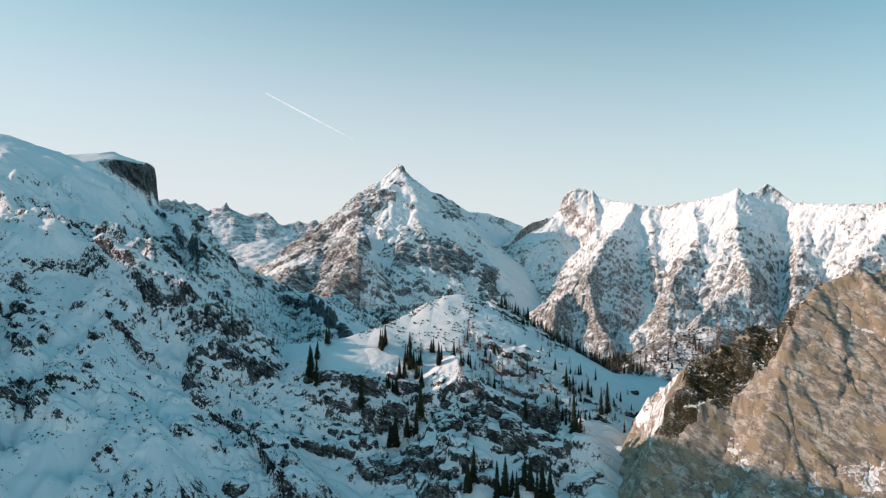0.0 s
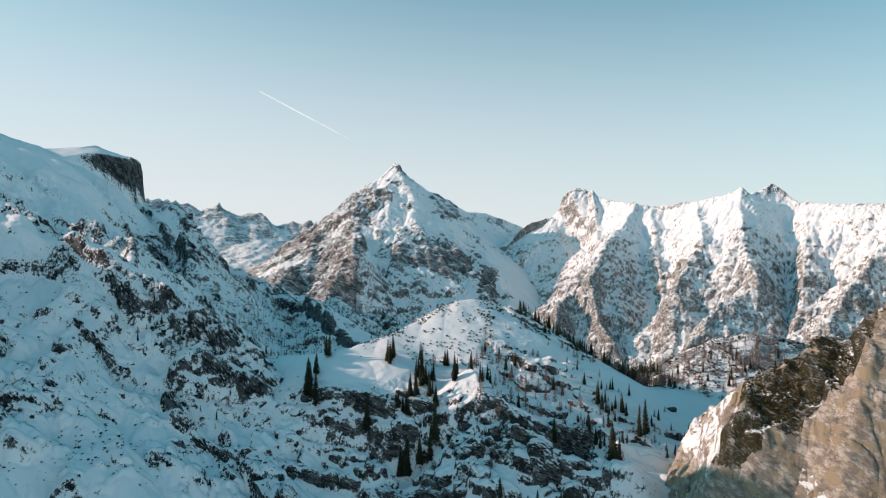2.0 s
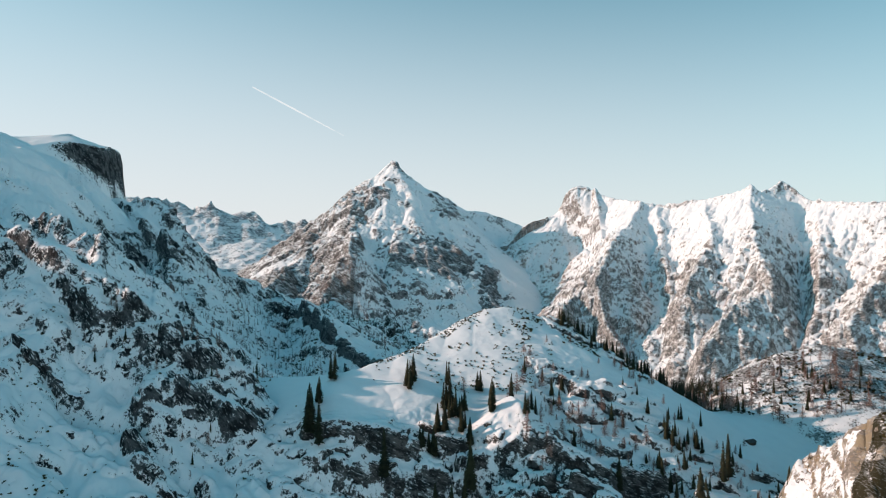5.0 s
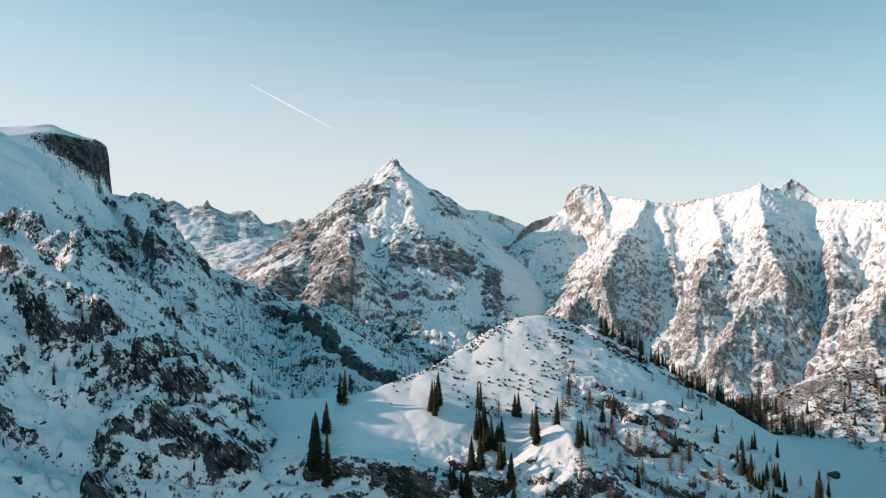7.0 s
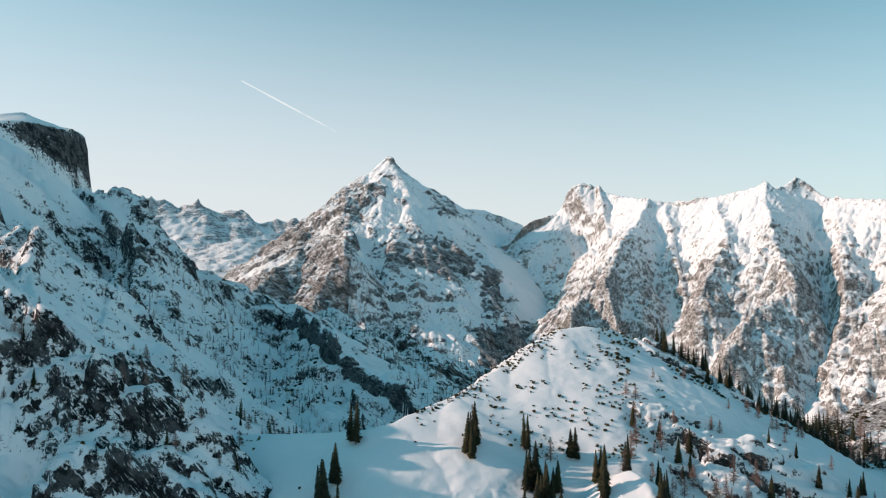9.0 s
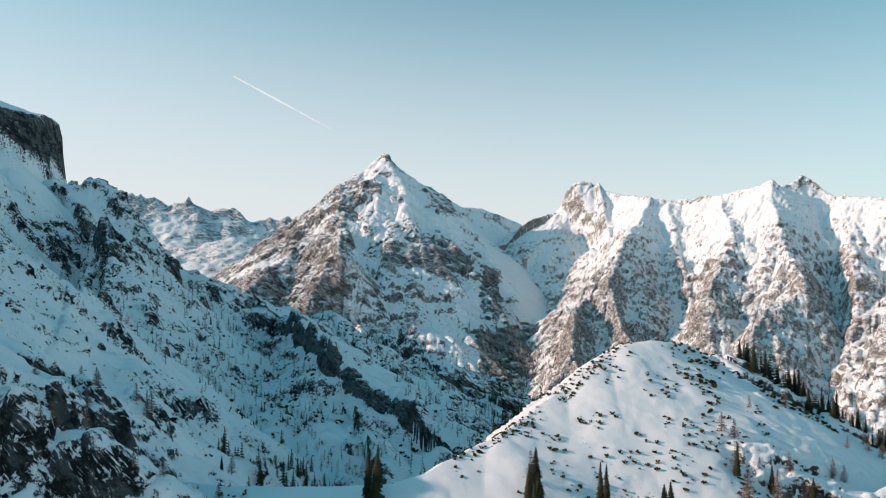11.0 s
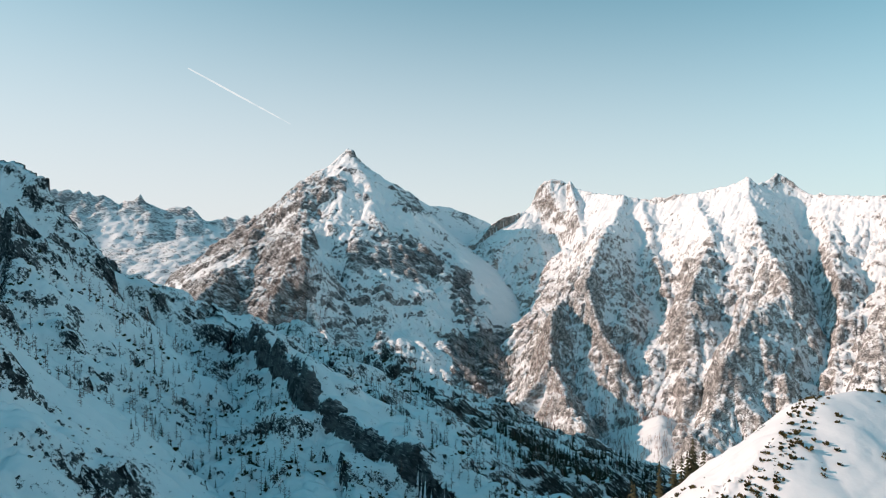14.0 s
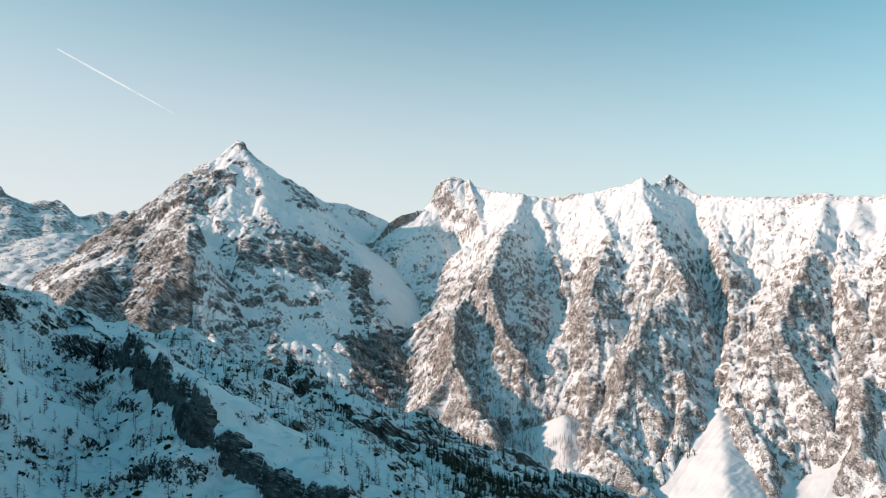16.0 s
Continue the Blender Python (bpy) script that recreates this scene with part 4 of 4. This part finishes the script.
far_spruces = [np.concatenate([spruce_shape(rng, 9, 5, spread=0.17)]) for k in range(4)]
far_larches = [np.concatenate([larch_shape(rng, 22, spread=0.18, thick=0.014), trunk_shape(1.0, 0.012, 4)]) for k in range(4)]
strewn("spruce_wood", far_spruces, spots_in(rng, 520, -130, 50, 470, 590, 50, -0.4, 11.0), 7, 13, needle_green, rng, "dense dark spruce wood at the foot of the spur", "woods")
strewn("spruce_wood", far_spruces, spots_in(rng, 420, -230, 150, 640, 1010, 55, 0.0, 12.0, off_band), 4, 9, needle_green, rng, "thin spruce wood on the shaded spur", "woods")
strewn("larch_wood", far_larches, spots_in(rng, 1500, -270, 120, 600, 1060, 45, -0.15, 13.0, off_band), 6, 11, larch_brown, rng, "thin bare larch wood on the shaded spur", "woods")
strewn("spruce_wood", far_spruces, spots_in(rng, 1900, 20, 300, 700, 830, 60, -0.6, 14.0), 5, 10, needle_green, rng, "dark spruce wood on the spur's lower crest", "woods")
strewn("spruce_wood", far_spruces, spots_in(rng, 800, 100, 230, 450, 640, 60, -0.4, 15.0), 7, 13, needle_green, rng, "dark spruce wood in the hollow behind the knoll", "woods")
strewn("larch_wood", far_larches, spots_in(rng, 260, 100, 350, 450, 600, 40, -0.1, 16.0), 7, 12, larch_brown, rng, "bare larches in the hollow behind the knoll", "woods")
strewn("larch_wood", far_larches, spots_in(rng, 1500, 180, 620, 1750, 2250, 120, -0.2, 17.0), 12, 20, larch_brown, rng, "brown larch wood at the foot of the ridge", "woods")
strewn("larch_wood", far_larches, spots_in(rng, 1100, -430, -230, 2120, 2480, 90, -0.2, 20.0), 11, 18, larch_brown, rng, "brown larch wood at the foot of the pyramid peak", "woods")
strewn("spruce_wood", far_spruces, spots_in(rng, 900, 60, 460, 2100, 2420, 140, -0.2, 18.0), 8, 14, needle_green, rng, "dark wood in the shaded valley head", "woods")
strewn("spruce_wood", far_spruces, spots_in(rng, 60, 690, 780, 1650, 1740, 60, 0.05, 19.0), 8, 12, needle_green, rng, "scattered dark trees below the rock walls", "woods")

bushes = [scrub_shape(rng, 14) for k in range(5)]
strewn("dwarf_pine", bushes, spots_in(rng, 650, -270, -60, 150, 290, 24, 0.05, 28.0), 0.7, 2.0, scrub_olive, rng, "dark scrub dotting the lower snow slope", "scrub")
strewn("dwarf_pine", bushes, spots_in(rng, 760, -30, 85, 365, 456, 14, 0.06, 21.0), 0.4, 2.2, scrub_olive, rng, "low dark scrub poking through the snow of the knoll", "scrub")
strewn("dwarf_pine", bushes, spots_in(rng, 260, -30, 48, 374, 452, 14, -0.2, 27.0, lambda x, y: -3 < y - 396 - 0.89 * (x + 12) < 6), 0.5, 1.8, scrub_olive, rng, "olive scrub along the knoll's crest", "scrub")
strewn("dwarf_pine", bushes, spots_in(rng, 200, 66, 150, 420, 462, 20, 0.0, 22.0), 1.0, 3.0, scrub_olive, rng, "dark scrub along the knoll's broken rim", "scrub")
strewn("dwarf_pine", bushes, spots_in(rng, 1500, 205, 330, 215, 325, 20, 0.0, 23.0, on_scrub), 1.0, 2.8, scrub_olive, rng, "olive-brown scrub on the tan crag", "scrub")
strewn("dwarf_pine", bushes, spots_in(rng, 900, 205, 420, 455, 545, 25, -0.05, 24.0), 1.2, 3.0, scrub_olive, rng, "dark scrub covering the small hill", "scrub")
strewn("dwarf_pine", bushes, spots_in(rng, 2800, -300, 120, 640, 1150, 30, 0.1, 25.0, off_band), 1.5, 4.0, scrub_olive, rng, "dark scrub speckling the spur's snow", "scrub")
strewn("dwarf_pine", bushes, spots_in(rng, 1300, -380, -70, 230, 640, 30, 0.12, 26.0), 0.8, 2.2, scrub_olive, rng, "dark scrub speckling the mountain's snow", "scrub")


# ---- hut on the meadow ----
def block(name, parent, material, size, at, turn=0.0, taper=0.0):
    """A box with bevelled edges."""
    bm = bmesh.new()
    bmesh.ops.create_cube(bm, size=1, matrix=Matrix.Diagonal((*size, 1)))
    bmesh.ops.bevel(bm, geom=list(bm.edges), offset=min(size) * 0.12, segments=1, affect="EDGES")
    me = bpy.data.meshes.new(name)
    bm.to_mesh(me)
    bm.free()
    me.materials.append(material)
    ob = new(name, me)
    ob.parent = parent
    ob.matrix_local = Matrix.Translation(at) @ Matrix.Rotation(turn, 4, "X")
    return ob


hut = tagged(new("alpine_hut"), "small dark timber hut on the snowy meadow", "hut")
hut.matrix_world = Matrix.Translation((206 * UNIT, 396 * UNIT, (land_at(206, 396) - 0.6) * UNIT)) @ Matrix.Rotation(0.5, 4, "Z") @ Matrix.Diagonal((0.75, 0.75, 0.7, 1))
for y, z in ((-2.6, 1.4), (2.6, 1.4)):
    block("wall", hut, dark_wood, (8.0, 0.25, 2.8), (0, y, z))
for x in (-3.9, 3.9):
    block("wall", hut, dark_wood, (0.25, 5.0, 2.8), (x, 0, 1.4))
    gable = block("gable", hut, dark_wood, (0.24, 3.0, 1.2), (x, 0, 3.3))
for side in (-1, 1):
    block("roof", hut, roof_shingle, (9.2, 3.9, 0.22), (0, side * 1.62, 3.75), -side * 0.56)
block("door", hut, roof_shingle, (1.0, 0.12, 2.0), (1.2, -2.76, 1.1))

# ---- vapour trail ----
m, t, bsdf = material("vapour trail")
geo = t.nodes.new("ShaderNodeNewGeometry")
# emission stands in for sunlight on the trail, which gives off none itself
glow = node(t, "ShaderNodeEmission", Color=(0.93, 0.95, 0.96, 1), Strength=0.95)
clear = t.nodes.new("ShaderNodeBsdfTransparent")
mix = t.nodes.new("ShaderNodeMixShader")
t.links.new(ramp(t, grain(t, geo.outputs["Position"], 60, 4), 0.0, 1.2), mix.inputs[0])
t.links.new(clear.outputs[0], mix.inputs[1])
t.links.new(glow.outputs[0], mix.inputs[2])
t.links.new(mix.outputs[0], t.nodes["Material Output"].inputs[0])
a, b = Vector((-1133, 4200, 1039)) * UNIT, Vector((-611, 4400, 781)) * UNIT
side = (b - a).normalized()
up = side.cross(Vector((0, 1, 0))).normalized()
out_ = side.cross(up)
bm = bmesh.new()
rings = []
for k in range(33):
    f = k / 32
    r = 1.6 + 4.0 * math.sin(math.pi * min(1, f * 0.8 + 0.15)) * (1 - 0.4 * f)
    c = a.lerp(b, f) + up * 1.5 * noise.noise((k * 0.7, 0, 3))
    rings.append([bm.verts.new(c + (up * math.cos(q * math.pi / 3) + out_ * math.sin(q * math.pi / 3)) * r) for q in range(6)])
for r0, r1 in zip(rings[:-1], rings[1:]):
    for q in range(6):
        bm.faces.new((r0[q], r0[(q + 1) % 6], r1[(q + 1) % 6], r1[q]))
me = bpy.data.meshes.new("vapour_trail")
bm.to_mesh(me)
bm.free()
me.materials.append(m)
tagged(new("glowing_trail", me), "thin vapour trail across the sky, its sunlit white put in as glow", "vapour trail", kind="structure")
